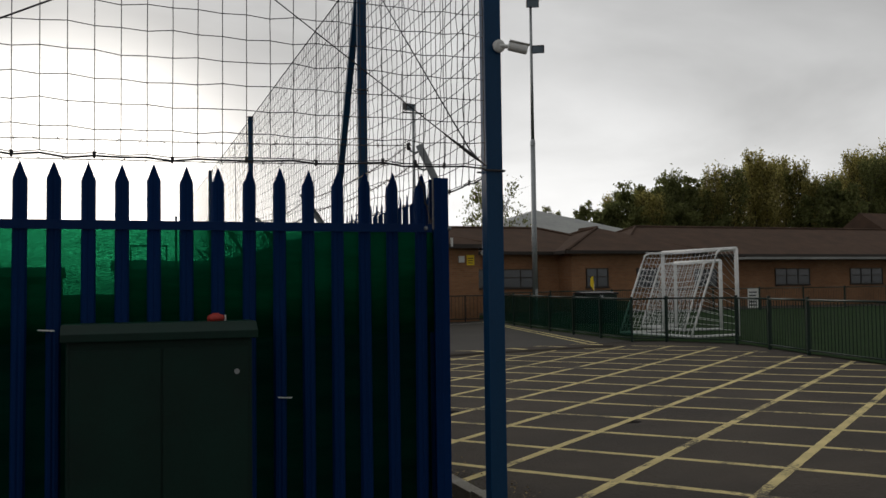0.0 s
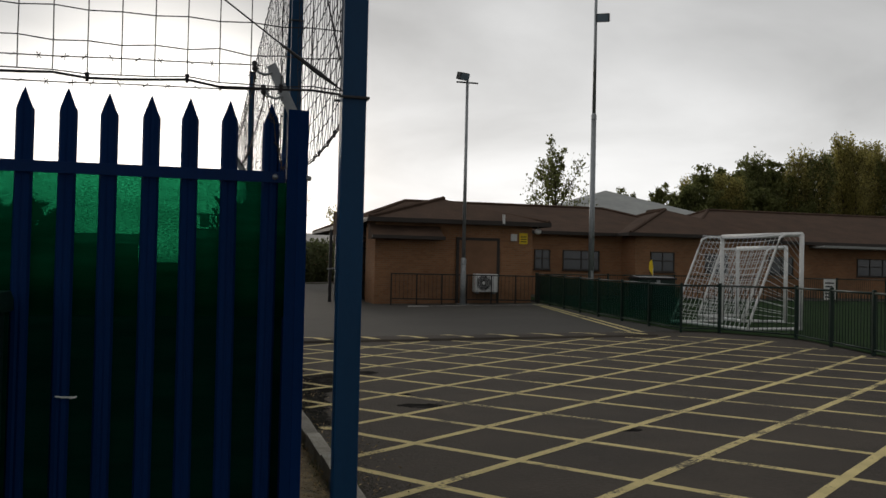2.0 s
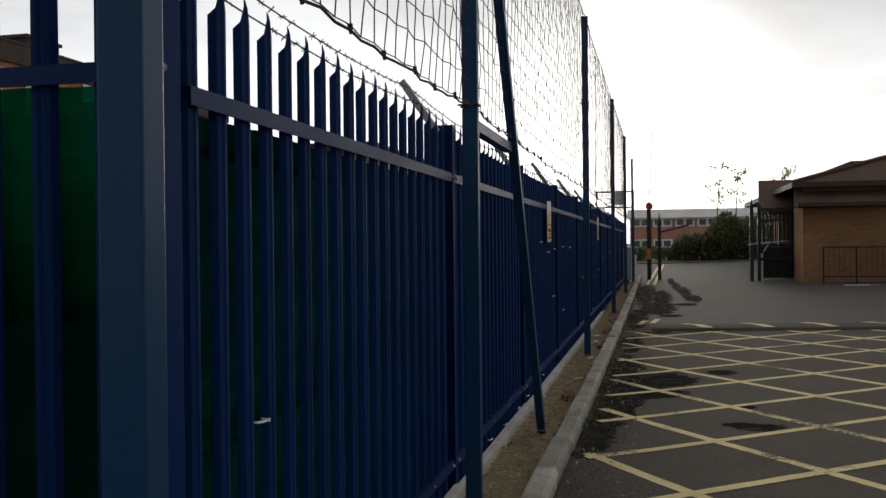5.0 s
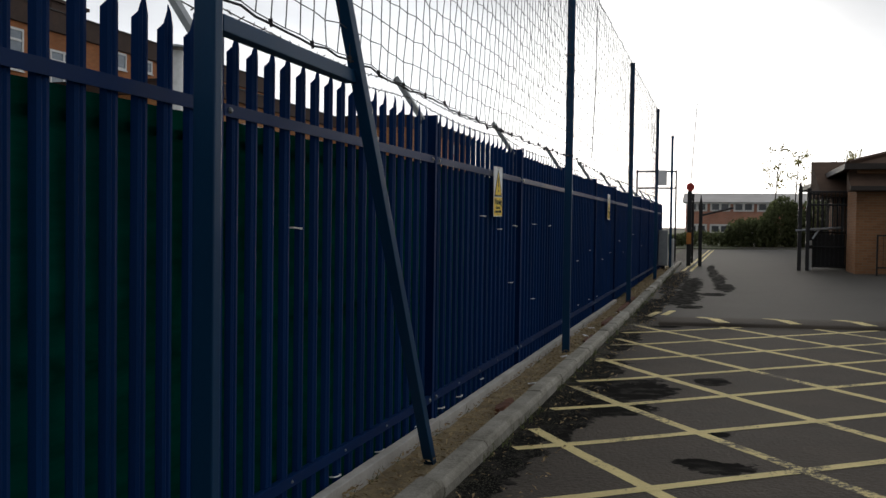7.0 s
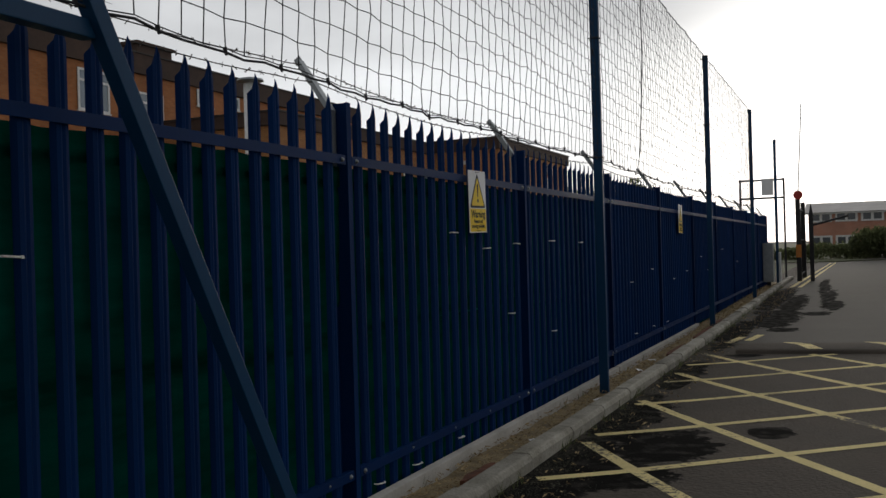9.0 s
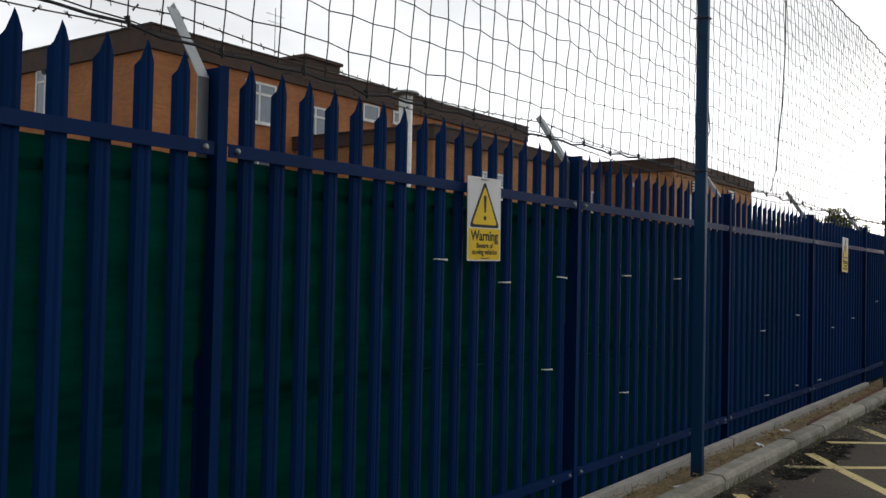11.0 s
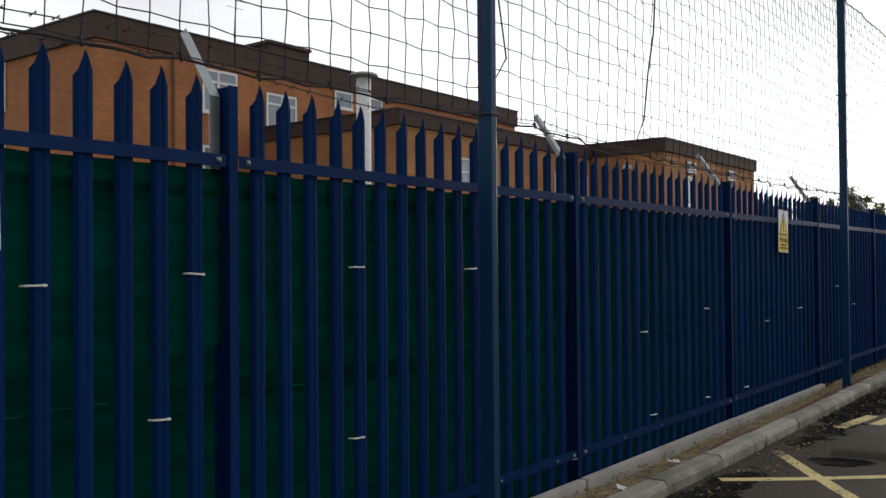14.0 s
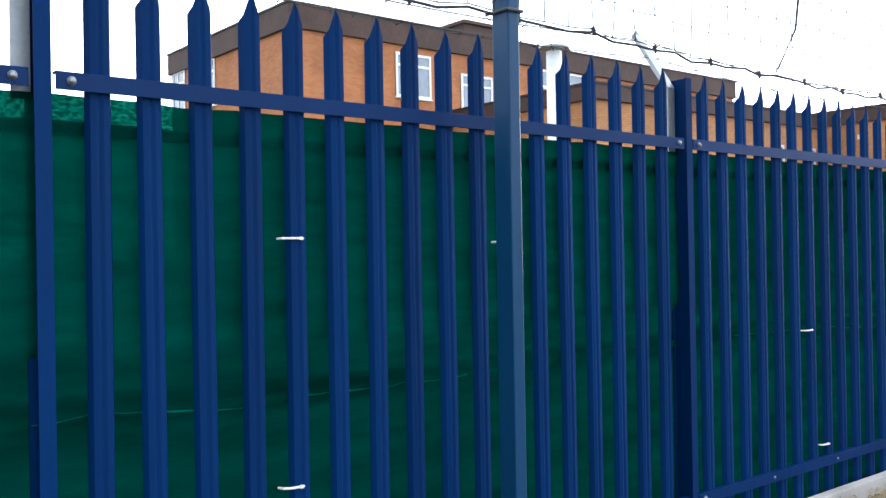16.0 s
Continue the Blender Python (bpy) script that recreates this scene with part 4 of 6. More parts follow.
def net(name, label, a, b, z0, z1, sag, cell=0.122, r=0.0033, bulge=0.05, loose=0.0):
    """A knotted square-mesh net between two posts, its lower edge hanging in small scallops."""
    s = Shape()
    a, b = Vector((*a, 0)), Vector((*b, 0))
    L = (b - a).length
    nx, nz = int(L / cell), int((z1 - z0) / cell)
    nrm = (b - a).normalized().cross(Vector((0, 0, 1)))

    def at(i, j):
        u, v = i / nx, j / nz
        p = a.lerp(b, u)
        drop = sag * 4 * u * (1 - u) * (1 - v)
        wob = (0.0035 if (i + j) % 2 else -0.0035) + 0.011 * noise.noise((p.x * 3 + p.y * 3, v * 9, 3.3)) + 0.008 * noise.noise((p.x * 9 + p.y * 9, v * 25, 1.3))
        return p + nrm * (bulge * math.sin(math.pi * u) * math.sin(math.pi * (1 - v) * 0.9) + wob + loose * (1 - v) * noise.noise((u * 6, 0.7, 1))) + Vector((0, 0, z0 + (z1 - z0) * v - drop + wob))

    grid = [[at(i, j) for j in range(nz + 1)] for i in range(nx + 1)]
    for i in range(nx + 1):
        s.tube(grid[i], r, 3, cap=False)
    for j in range(nz + 1):
        s.tube([grid[i][j] for i in range(nx + 1)], r, 3, cap=False)
    ob = solid(name, s, NET, label, "net", group="ball-stop nets", kind="stuff")
    rope = Shape()
    edge = [grid[i][0] + Vector((0, 0, -0.008 - 0.008 * abs(math.sin(i * 0.9)))) for i in range(nx + 1)]
    rope.tube(edge, 0.0055, 5)
    for i in range(0, nx, 3):
        rope.tube([edge[i] + Vector((0, 0.006, -0.012)), edge[i] + Vector((0, -0.004, 0.02))], [0.006, 0.010], 5)
    part("edge_rope", rope, NET, ob, "black edge rope with twisted ties")
    part("top_rope", Shape().tube([grid[i][nz] for i in range(nx + 1)], 0.007, 5), NET, ob)
    return ob


net_label = "black square-mesh ball-stop net strung between tall posts"
for (xa, ya), (xb, yb) in zip(TALL[:-2], TALL[1:-1]):
    net("ball_net", net_label, (xa + 0.01, ya + 0.06), (xb + 0.01, yb - 0.06), 2.17, TOP - 0.03, 0.05 if yb - ya > 4 else 0.03, r=0.003, bulge=0.06)
net("ball_net", "black square-mesh ball-stop net above the corner of the fence", (-3.4, 4.66), (1.975, 4.80), 2.20, TOP - 0.03, 0.02, r=0.0028, bulge=0.05)
net_post_far = thing("net_post", "tall square blue steel post carrying the ball-stop net", "post", at=(-3.45, 4.66, 0), group="posts of the net")
part("post_tube", Shape().box(-0.05, 0.05, -0.05, 0.05, -0.1, TOP), POST_BLUE, net_post_far, bevel=0.006)

guys = thing("guy_wires", "dark guy cables and turnbuckles tied to the net posts", "cable")
part("cable", Shape().tube([(1.98, 4.77, 2.19), (1.75, 4.75, 2.34), (0.62, 4.70, 3.12), (-1.2, 4.68, 4.38)], 0.0035, 5), NET, guys)
part("turnbuckle", Shape().tube([(1.95, 4.765, 2.21), (1.88, 4.76, 2.255), (1.72, 4.748, 2.36)], [0.005, 0.011, 0.005], 6), DARK_STEEL, guys, "rusty steel turnbuckle")
part("cable", Shape().tube([(-0.6, 4.67, 2.75), (-0.1, 4.68, 3.0), (0.9, 4.7, 3.9)], 0.005, 5), NET, guys)
part("cable", Shape().tube([(2.03, 4.9, 2.2), (2.04, 5.2, 2.36), (2.07, 7.7, 4.3)], 0.005, 5), NET, guys)
part("cable", Shape().tube([(2.13, 17.66, 4.35), (2.14, 17.61, 3.5), (2.13, 17.57, 3.0), (2.135, 17.46, 2.7), (2.13, 17.4, 2.38), (2.13, 17.24, 2.17)], 0.0065, 5), NET, guys, "loose black rope hanging down the net")
part("cable", Shape().tube([(2.12, 15.42, 3.2), (2.11, 15.6, 3.0), (2.12, 15.7, 2.5), (2.12, 15.45, 2.2)], 0.005, 5), NET, guys)


def barbed(name, path, step=0.11):
    """Two twisted strands with barbs."""
    s = Shape()
    pts = []
    for p, q in zip(path[:-1], path[1:]):
        p, q = Vector(p), Vector(q)
        n = max(2, int((q - p).length / 0.2))
        for i in range(n):
            u = i / n
            pts.append(p.lerp(q, u) + Vector((0, 0, -0.05 * 4 * u * (1 - u) + 0.006 * noise.noise((p.y + i, 1, 2)))))
    pts.append(Vector(path[-1]))
    s.tube(pts, 0.0032, 4)
    rnd = random.Random(len(pts))
    total = sum((b - a).length for a, b in zip(pts[:-1], pts[1:]))
    for a, b in zip(pts[:-1], pts[1:]):
        for k in range(2):
            c = a.lerp(b, (k + rnd.random() * 0.3) / 2)
            d = Vector((rnd.uniform(-1, 1), rnd.uniform(-1, 1), rnd.uniform(-1, 1))).normalized() * 0.017
            s.tube([c - d, c + d], 0.0022, 3)
            s.tube([c + Vector((d.z, d.x, d.y)), c - Vector((d.z, d.x, d.y))], 0.0022, 3)
    return solid(name, s, WIRE, "rusty barbed wire strung between cranked arms", "barbed wire", group="barbed wire")


arm_ys = [5.3 + FIRST + BAY * i for i in range(11)]
barbed("barbed_wire", [(1.66, 5.2, 2.37)] + [(1.655, y - 0.02, 2.345) for y in arm_ys])
barbed("barbed_wire", [(1.70, 5.2, 2.26)] + [(1.725, y - 0.02, 2.245) for y in arm_ys])
barbed("barbed_wire", [(-3.9, 5.3, 2.38), (1.652, 5.19, 2.362)])
barbed("barbed_wire", [(-3.9, 5.3, 2.28), (1.69, 5.19, 2.252)])
barbed("barbed_wire", [(1.70, 5.19, 2.25), (1.735, 5.185, 2.12), (1.76, 5.19, 2.0), (1.79, 5.19, 1.91)])


# ---------------------------------------------------------------- warning signs
def rounded(w, h, r, n=4):
    pts = []
    for cx, cy, a0 in ((w / 2 - r, h / 2 - r, 0), (-w / 2 + r, h / 2 - r, 90), (-w / 2 + r, -h / 2 + r, 180), (w / 2 - r, -h / 2 + r, 270)):
        pts += [(cx + r * math.cos(radians(a0 + 90 * i / n)), cy + r * math.sin(radians(a0 + 90 * i / n))) for i in range(n + 1)]
    return pts


def warning_sign(at, tilt=0.0):
    """A plastic sign, 0.31 by 0.43 m, its face along +x; x, y of its own plane are y and z of the world."""
    sign = thing("warning_sign", "white and yellow warning sign tied to the blue fence", "sign", at=at, group="warning signs on the fence")
    sign.rotation_euler = (radians(tilt), 0, 0)
    F = Matrix(((0, 0, 1, 0), (1, 0, 0, 0), (0, 1, 0, 0), (0, 0, 0, 1)))
    part("board", Shape().prism(rounded(0.31, 0.43, 0.006), 0, 0.004, F), SIGN_WHITE, sign)
    part("yellow_panel", Shape().prism([(x, y - 0.128) for x, y in rounded(0.294, 0.16, 0.008)], 0.004, 0.0052, F), SIGN_YELLOW, sign, "yellow text panel")
    tri = lambda k: [(x * k, 0.038 + (y - 0.038) * k) for x, y in ((0, 0.2), (-0.142, -0.043), (0.142, -0.043))]

    def soft(points, r):
        out = []
        for i, p in enumerate(points):
            p, a, b = Vector(p), Vector(points[i - 1]), Vector(points[(i + 1) % 3])
            u, v = (a - p).normalized(), (b - p).normalized()
            for k in (0, 0.25, 0.5, 0.75, 1):
                q = (p + u * r).lerp(p + v * r, k)
                out.append(tuple(q.lerp(p, 0.35 * math.sin(math.pi * k))))
        return out

    part("triangle_border", Shape().prism(soft(tri(1.0), 0.02), 0.004, 0.0052, F), INK, sign, "black triangle border")
    part("triangle", Shape().prism(soft(tri(0.82), 0.016), 0.0052, 0.0062, F), SIGN_YELLOW, sign, "yellow triangle")
    part("exclamation_bar", Shape().prism([(-0.013, 0.112), (-0.008, 0.122), (0.008, 0.122), (0.013, 0.112), (0.006, 0.034), (-0.006, 0.034)], 0.0062, 0.0072, F), INK, sign)
    part("exclamation_dot", Shape().prism([(0.012 * math.cos(i * 0.628), 0.006 + 0.012 * math.sin(i * 0.628)) for i in range(10)], 0.0062, 0.0072, F), INK, sign)
    for text, size, y in (("Warning", 0.072, -0.088), ("Beware of", 0.037, -0.137), ("moving vehicles", 0.037, -0.17)):
        lettering(text, size, INK, "letters", sign, (0.0056, 0, y), F)
    part("fixing", Shape().tube([(0.006, -0.035, 0.204), (0.008, 0.0, 0.202), (0.006, 0.035, 0.206)], 0.0022, 4), INK, sign)
    part("fixing", Shape().tube([(0.006, -0.035, -0.2), (0.008, 0.0, -0.203), (0.006, 0.035, -0.199)], 0.0022, 4), INK, sign)
    return sign


warning_sign((1.93, 12.9, 1.665), 1.0)
warning_sign((1.93, 21.13, 1.71), -1.5)


# ---------------------------------------------------------------- cabinet, camera on the corner post
cabinet = thing("utility_cabinet", "dark green steel roadside cabinet in front of the fence", "cabinet", at=(0.22, 4.98, 0))
part("body", Shape().box(-0.45, 0.45, -0.14, 0.14, 0, 1.27), CABINET, cabinet, bevel=0.008)
part("roof", Shape().prism([(-0.19, 0), (0.19, 0), (0.19, 0.05), (0.12, 0.085), (-0.12, 0.085), (-0.19, 0.04)], -0.475, 0.475, Matrix.Translation((0, 0, 1.262)) @ Matrix(((0, 0, 1, 0), (1, 0, 0, 0), (0, 1, 0, 0), (0, 0, 0, 1)))), CABINET, cabinet, "overhanging lid", bevel=0.005)
for x0, x1 in ((-0.43, -0.005), (0.005, 0.43)):
    part("door", Shape().box(x0, x1, -0.148, -0.14, 0.1, 1.22), CABINET, cabinet, bevel=0.003)
part("lock", Shape().tube([(0.37, -0.148, 1.09), (0.37, -0.158, 1.09)], 0.014, 10), GALV, cabinet, "round silver lock")
part("plinth", Shape().box(-0.47, 0.47, -0.16, 0.16, -0.05, 0.06), PLINTH, cabinet)
ball = Shape()
ball.tube([(0, 0, 0), (0, 0, 0.012), (0, 0, 0.03), (0, 0, 0.042)], [0.04, 0.048, 0.042, 0.01], 12)
lamp_red = thing("red_beacon", "small red plastic cap on the cabinet lid", "cap", at=(0.5, 4.99, 1.347))
part("cap", ball, RED, lamp_red, smooth=True)
part("stem", Shape().tube([(0.05, 0, 0), (0.05, 0, 0.03)], 0.005, 6), WHITE_PLASTIC, lamp_red)

cctv = thing("security_camera", "white bullet security camera on the corner post", "camera", at=(2.06, 4.79, 2.885))
cctv.scale = (0.74, 0.74, 0.74)
part("base", Shape().tube([(0.0, -0.03, 0), (0.0, -0.05, 0), (0.0, -0.062, 0)], [0.05, 0.05, 0.03], 16), WHITE_PLASTIC, cctv, smooth=False)
part("bracket", Shape().tube([(0.0, -0.05, 0), (0.05, -0.075, -0.008), (0.075, -0.08, -0.012)], 0.016, 8), WHITE_PLASTIC, cctv)
body = Shape().tube([(0.06, -0.08, -0.006), (0.07, -0.083, -0.008), (0.19, -0.115, -0.034), (0.2, -0.118, -0.036)], [0.026, 0.034, 0.036, 0.034], 14)
part("housing", body, WHITE_PLASTIC, cctv)
part("sunshield", Shape().box(-0.075, 0.085, -0.03, 0.03, 0.036, 0.042, Matrix.Translation((0.135, -0.1, -0.018)) @ pose(0, 0, 0, 0, 12, -15)), WHITE_PLASTIC, cctv, bevel=0.002)
part("lens", Shape().tube([(0.198, -0.1175, -0.0355), (0.203, -0.119, -0.0365)], 0.029, 14), LENS, cctv)


# ---------------------------------------------------------------- lamp columns
def lamp_column(name, label, x, y, height, joint, lights):
    z = ground_height(x, y)
    lamp = thing(name, label, "floodlight", at=(x, y, z))
    part("lower_shaft", Shape().tube([(0, 0, -0.1), (0, 0, joint - 0.12)], [0.11, 0.095], 12), GALV, lamp, smooth=True)
    part("collar", Shape().tube([(0, 0, joint - 0.16), (0, 0, joint), (0, 0, joint + 0.1)], [0.105, 0.1, 0.06], 12), GALV, lamp)
    part("upper_shaft", Shape().tube([(0, 0, joint), (0, 0, height)], [0.07, 0.05], 12), GALV, lamp, smooth=True)
    part("access_door", Shape().box(-0.05, 0.05, -0.118, -0.1, 0.7, 1.2), GALV, lamp)
    part("base_flange", Shape().box(-0.2, 0.2, -0.2, 0.2, -0.02, 0.03), GALV, lamp)
    for dx, dy, dz, turn in lights:
        m = Matrix.Translation((dx, dy, dz)) @ pose(0, 0, 0, 0, 0, turn) @ pose(0, 0, 0, 18, 0, 0)
        m = m @ Matrix.Scale(1.35 if height > 10 else 1.15, 4)
        head = part("lamp_head", Shape().box(-0.18, 0.18, -0.1, 0.1, -0.11, 0.12, m), DARK_STEEL, lamp, "dark floodlight housing", bevel=0.015)
        part("lamp_glass", Shape().box(-0.155, 0.155, -0.112, -0.102, -0.09, 0.1, m), SKY_GLASS, head)
        part("lamp_bracket", Shape().tube([(0, 0, dz - 0.12), (dx * 0.8, dy * 0.8, dz - 0.05), (dx, dy, dz)], 0.025, 6), DARK_STEEL, lamp)
    return lamp


lamp_column("street_lamp", "slim grey lamp column beside the brick building", 10.5, 32.45, 8.0, 1.6, [(-0.18, -0.05, 8.15, 20)])
part("cross_arm", Shape().tube([(-0.4, 0, 7.95), (0.4, 0, 7.95)], 0.03, 6), DARK_STEEL, [o for o in scene.objects if o.name == "street_lamp"][0])
lamp_column("floodlight_column", "tall grey floodlight column behind the green railing", 15.45, 32.5, 12.9, 7.0, [(0.25, -0.1, 10.65, -30), (0.02, -0.14, 12.45, -20), (0.14, -0.16, 12.75, -20), (0.27, -0.18, 13.05, -20)])


# ---------------------------------------------------------------- green railings round the pitch
BAR = Shape().tube([(0, 0, 0.12), (0, 0, 1.03)], 0.0085, 5).mesh("bar", RAIL_GREEN)
RPOST = Shape().box(-0.03, 0.03, -0.03, 0.03, -0.1, 1.12).mesh("post", RAIL_GREEN, 0.005)


def railing(label, path, bars=True, panel=2.0, cover=False):
    rail = thing("railing", label, "railing", group="railings round the pitch")
    fill = Shape()
    for (ax, ay), (bx, by) in zip(path[:-1], path[1:]):
        a, b = Vector((ax, ay, ground_height(ax, ay))), Vector((bx, by, ground_height(bx, by)))
        n = max(1, round((b - a).length / panel))
        turn = math.atan2(by - ay, bx - ax)
        for i in range(n):
            p, q = a.lerp(b, i / n), a.lerp(b, (i + 1) / n)
            po = part("post", RPOST, RAIL_GREEN, rail, at=p)
            po.rotation_euler = (0, 0, turn)
            for z, r in ((1.06, 0.024), (0.1, 0.016)):
                part("rail", Shape().tube([p + Vector((0, 0, z)), q + Vector((0, 0, z))], r, 8), RAIL_GREEN, rail, smooth=True)
            m = int((q - p).length / 0.112)
            for k in range(1, m):
                c = p.lerp(q, k / m)
                if bars:
                    part("bar", BAR, RAIL_GREEN, rail, at=c)
                else:
                    fill.tube([c + Vector((0, 0, 0.12)), c + Vector((0, 0, 1.03))], 0.007, 4)
    if fill.v:
        tagged(part("infill", fill, RAIL_GREEN, rail), kind="stuff")
    return rail


railing("dark green steel railing beside the yard", [(12.0, 19.75), (12.7, 19.3), (13.3, 17.4), (12.5, 14.2), (11.9, 11.4), (11.2, 8.0)])
railing("dark green steel railing hung with green mesh", [(13.55, 33.0), (12.45, 25.2), (12.0, 19.75)])
railing("dark green steel railing at the far side of the pitch", [(13.6, 33.3), (20, 34.5), (34, 36), (60, 38)], bars=False, panel=3.0)
s = Shape()
pts = [(13.62, 33.0), (12.52, 25.2), (12.07, 19.9)]
for (ax, ay), (bx, by) in zip(pts[:-1], pts[1:]):
    for i in range(12):
        p0, p1 = [(ax + (bx - ax) * u, ay + (by - ay) * u) for u in (i / 12, (i + 1) / 12)]
        s.add([(*p0, ground_height(*p0) + 0.13), (*p1, ground_height(*p1) + 0.13), (*p1, ground_height(*p1) + 1.02), (*p0, ground_height(*p0) + 1.02)], [(0, 1, 2, 3)])
solid("mesh_screen", s, RAIL_CLOTH, "dark green mesh cloth tied to the railing", "shade cloth")


# ---------------------------------------------------------------- goals
def goal(label, L, R, h, depth, top_depth):
    """A white goal with a net; L and R are the feet of its posts, its net hangs behind."""
    L, R = Vector((*L, ground_height(*L))), Vector((*R, ground_height(*R)))
    g = thing("goal", label, "goal", group="football goals")
    back = (R - L).to_2d().orthogonal().normalized().to_3d()
    if back.x > 0:
        back = -back
    up = Vector((0, 0, h))
    for foot in (L, R):
        part("goal_post", Shape().tube([foot, foot + up], 0.055, 10), WHITE_METAL, g, smooth=True)
    part("crossbar", Shape().tube([L + up, R + up], 0.055, 10), WHITE_METAL, g, smooth=True)

    def slope(v):
        """Back and up fractions down the net: level at the top, then slanting to the ground bar."""
        return (top_depth * v / 0.3, h - 0.04 * v / 0.3) if v < 0.3 else (top_depth + (depth - top_depth) * (v - 0.3) / 0.7, (h - 0.04) * (1 - (v - 0.3) / 0.7) + 0.05)

    def at(u, v):
        b, z = slope(v)
        return L.lerp(R, u) + back * b + Vector((0, 0, z - 0.06 * math.sin(math.pi * u) * math.sin(math.pi * v)))

    for u, foot in ((0, L), (1, R)):
        part("stanchion", Shape().tube([at(u, i / 12) for i in range(13)], 0.03, 8), WHITE_METAL, g, smooth=True)
        part("ground_bar", Shape().tube([foot + Vector((0, 0, 0.05)), at(u, 1)], 0.035, 8), WHITE_METAL, g)
    part("ground_bar", Shape().tube([at(0, 1), at(1, 1)], 0.04, 8), WHITE_METAL, g)
    s = Shape()
    nu, nv = 18, 20
    for i in range(nu + 1):
        s.tube([at(i / nu, j / nv) for j in range(nv + 1)], 0.0075, 3, cap=False)
    for j in range(nv + 1):
        s.tube([at(i / nu, j / nv) for i in range(nu + 1)], 0.0075, 3, cap=False)
    for foot in (L, R):
        for j in range(1, 14):
            u = j / 14
            p = foot.lerp(foot + up, 1 - u)
            v = min(1, u)
            q = at(0 if foot is L else 1, v)
            s.tube([p, q], 0.0075, 3, cap=False)
    tagged(part("goal_net", s, WHITE_NET, g), kind="stuff")
    return g


goal("white tubular football goal with a white net", (14.6, 22.3), (14.95, 19.5), 2.25, 1.55, 0.6)
goal("smaller white football goal standing behind the larger one", (16.35, 24.3), (16.2, 21.85), 1.98, 1.2, 0.5)
store = thing("storage_box", "dark green plastic storage box behind the railing", "box", at=(15.6, 28.0, ground_height(15.6, 28.0)))
part("body", Shape().prism([(-0.62, -0.4), (0.62, -0.4), (0.62, 0.4), (-0.62, 0.4)], -0.03, 1.0), RAIL_GREEN, store, bevel=0.03)
part("lid", Shape().prism([(-0.43, 1.0), (0.43, 1.0), (0.43, 1.04), (0.2, 1.1), (-0.43, 1.06)], -0.66, 0.66, Matrix(((0, 0, 1, 0), (1, 0, 0, 0), (0, 1, 0, 0), (0, 0, 0, 1)))), BLACK_PAINT, store, "black sloping lid", bevel=0.01)
part("latch", Shape().box(-0.06, 0.06, -0.425, -0.4, 0.84, 0.98), GALV, store)
board = thing("notice", "white notice board with lines of text on the far railing", "sign", at=(27.9, 35.24, ground_height(27.9, 35.24) + 0.15))
part("board", Shape().box(-0.3, 0.3, -0.02, 0.0, 0.0, 0.9), WHITE_PLASTIC, board, bevel=0.004)
for k in range(5):
    part("text_bar", Shape().box(-0.24, 0.2 - 0.05 * (k % 2), -0.026, -0.021, 0.1 + 0.15 * k, 0.16 + 0.15 * k), INK, board)
flag = thing("corner_flag", "small yellow flag on a thin white pole", "flag", at=(16.9, 30.5, ground_height(16.9, 30.5)))
flag.scale = (0.8, 0.8, 0.9)
part("pole", Shape().tube([(0, 0, -0.05), (0.05, 0, 1.5)], 0.015, 6), WHITE_PLASTIC, flag)
s = Shape()
s.add([(0.05 + 0.0, 0, 1.5), (0.0, 0.01, 1.85), (-0.12, 0.03, 1.75), (-0.16, 0.0, 1.45), (0.02, -0.02, 1.2)], [(0, 1, 2, 3, 4)])
part("cloth", s, SIGN_YELLOW, flag)


# ---------------------------------------------------------------- buildings
def window_unit(name, house, origin, along, out, w, h, mat_frame, mat_pane, mullions=(0.5,), transom=None, frame_w=0.06):
    """A window set on a wall: origin is its lower corner, along the wall's direction, out its normal."""
    o, a, n, u = Vector(origin), Vector(along), Vector(out), Vector((0, 0, 1))
    M = Matrix(((a.x, n.x, 0, o.x), (a.y, n.y, 0, o.y), (a.z, n.z, 1, o.z), (0, 0, 0, 1)))
    win = part("window", Shape().box(0, w, 0.005, 0.02, 0, h, M), FASCIA, house)
    edges = [0.0] + [w * k for k in mullions] + [w]
    rows = [0.0] + ([h * transom] if transom else []) + [h]
    for x0, x1 in zip(edges[:-1], edges[1:]):
        for z0, z1 in zip(rows[:-1], rows[1:]):
            part("pane", Shape().box(x0 + 0.02, x1 - 0.02, 0.022, 0.03, z0 + 0.02, z1 - 0.02, M), mat_pane, win)
    s = Shape()
    f = frame_w
    s.box(0, w, 0.02, 0.06, 0, f, M).box(0, w, 0.02, 0.06, h - f, h, M).box(0, f, 0.02, 0.06, f, h - f, M).box(w - f, w, 0.02, 0.06, f, h - f, M)
    for k in mullions:
        s.box(w * k - f / 2, w * k + f / 2, 0.02, 0.058, f, h - f, M)
    if transom:
        s.box(f, w - f, 0.02, 0.056, h * transom - f / 2, h * transom + f / 2, M)
    part("window_frame", s, mat_frame, win)
    part("window_sill", Shape().box(-0.04, w + 0.04, 0.0, 0.09, -0.05, 0, M), mat_frame if mat_frame is not FASCIA else FASCIA, win)
    return win


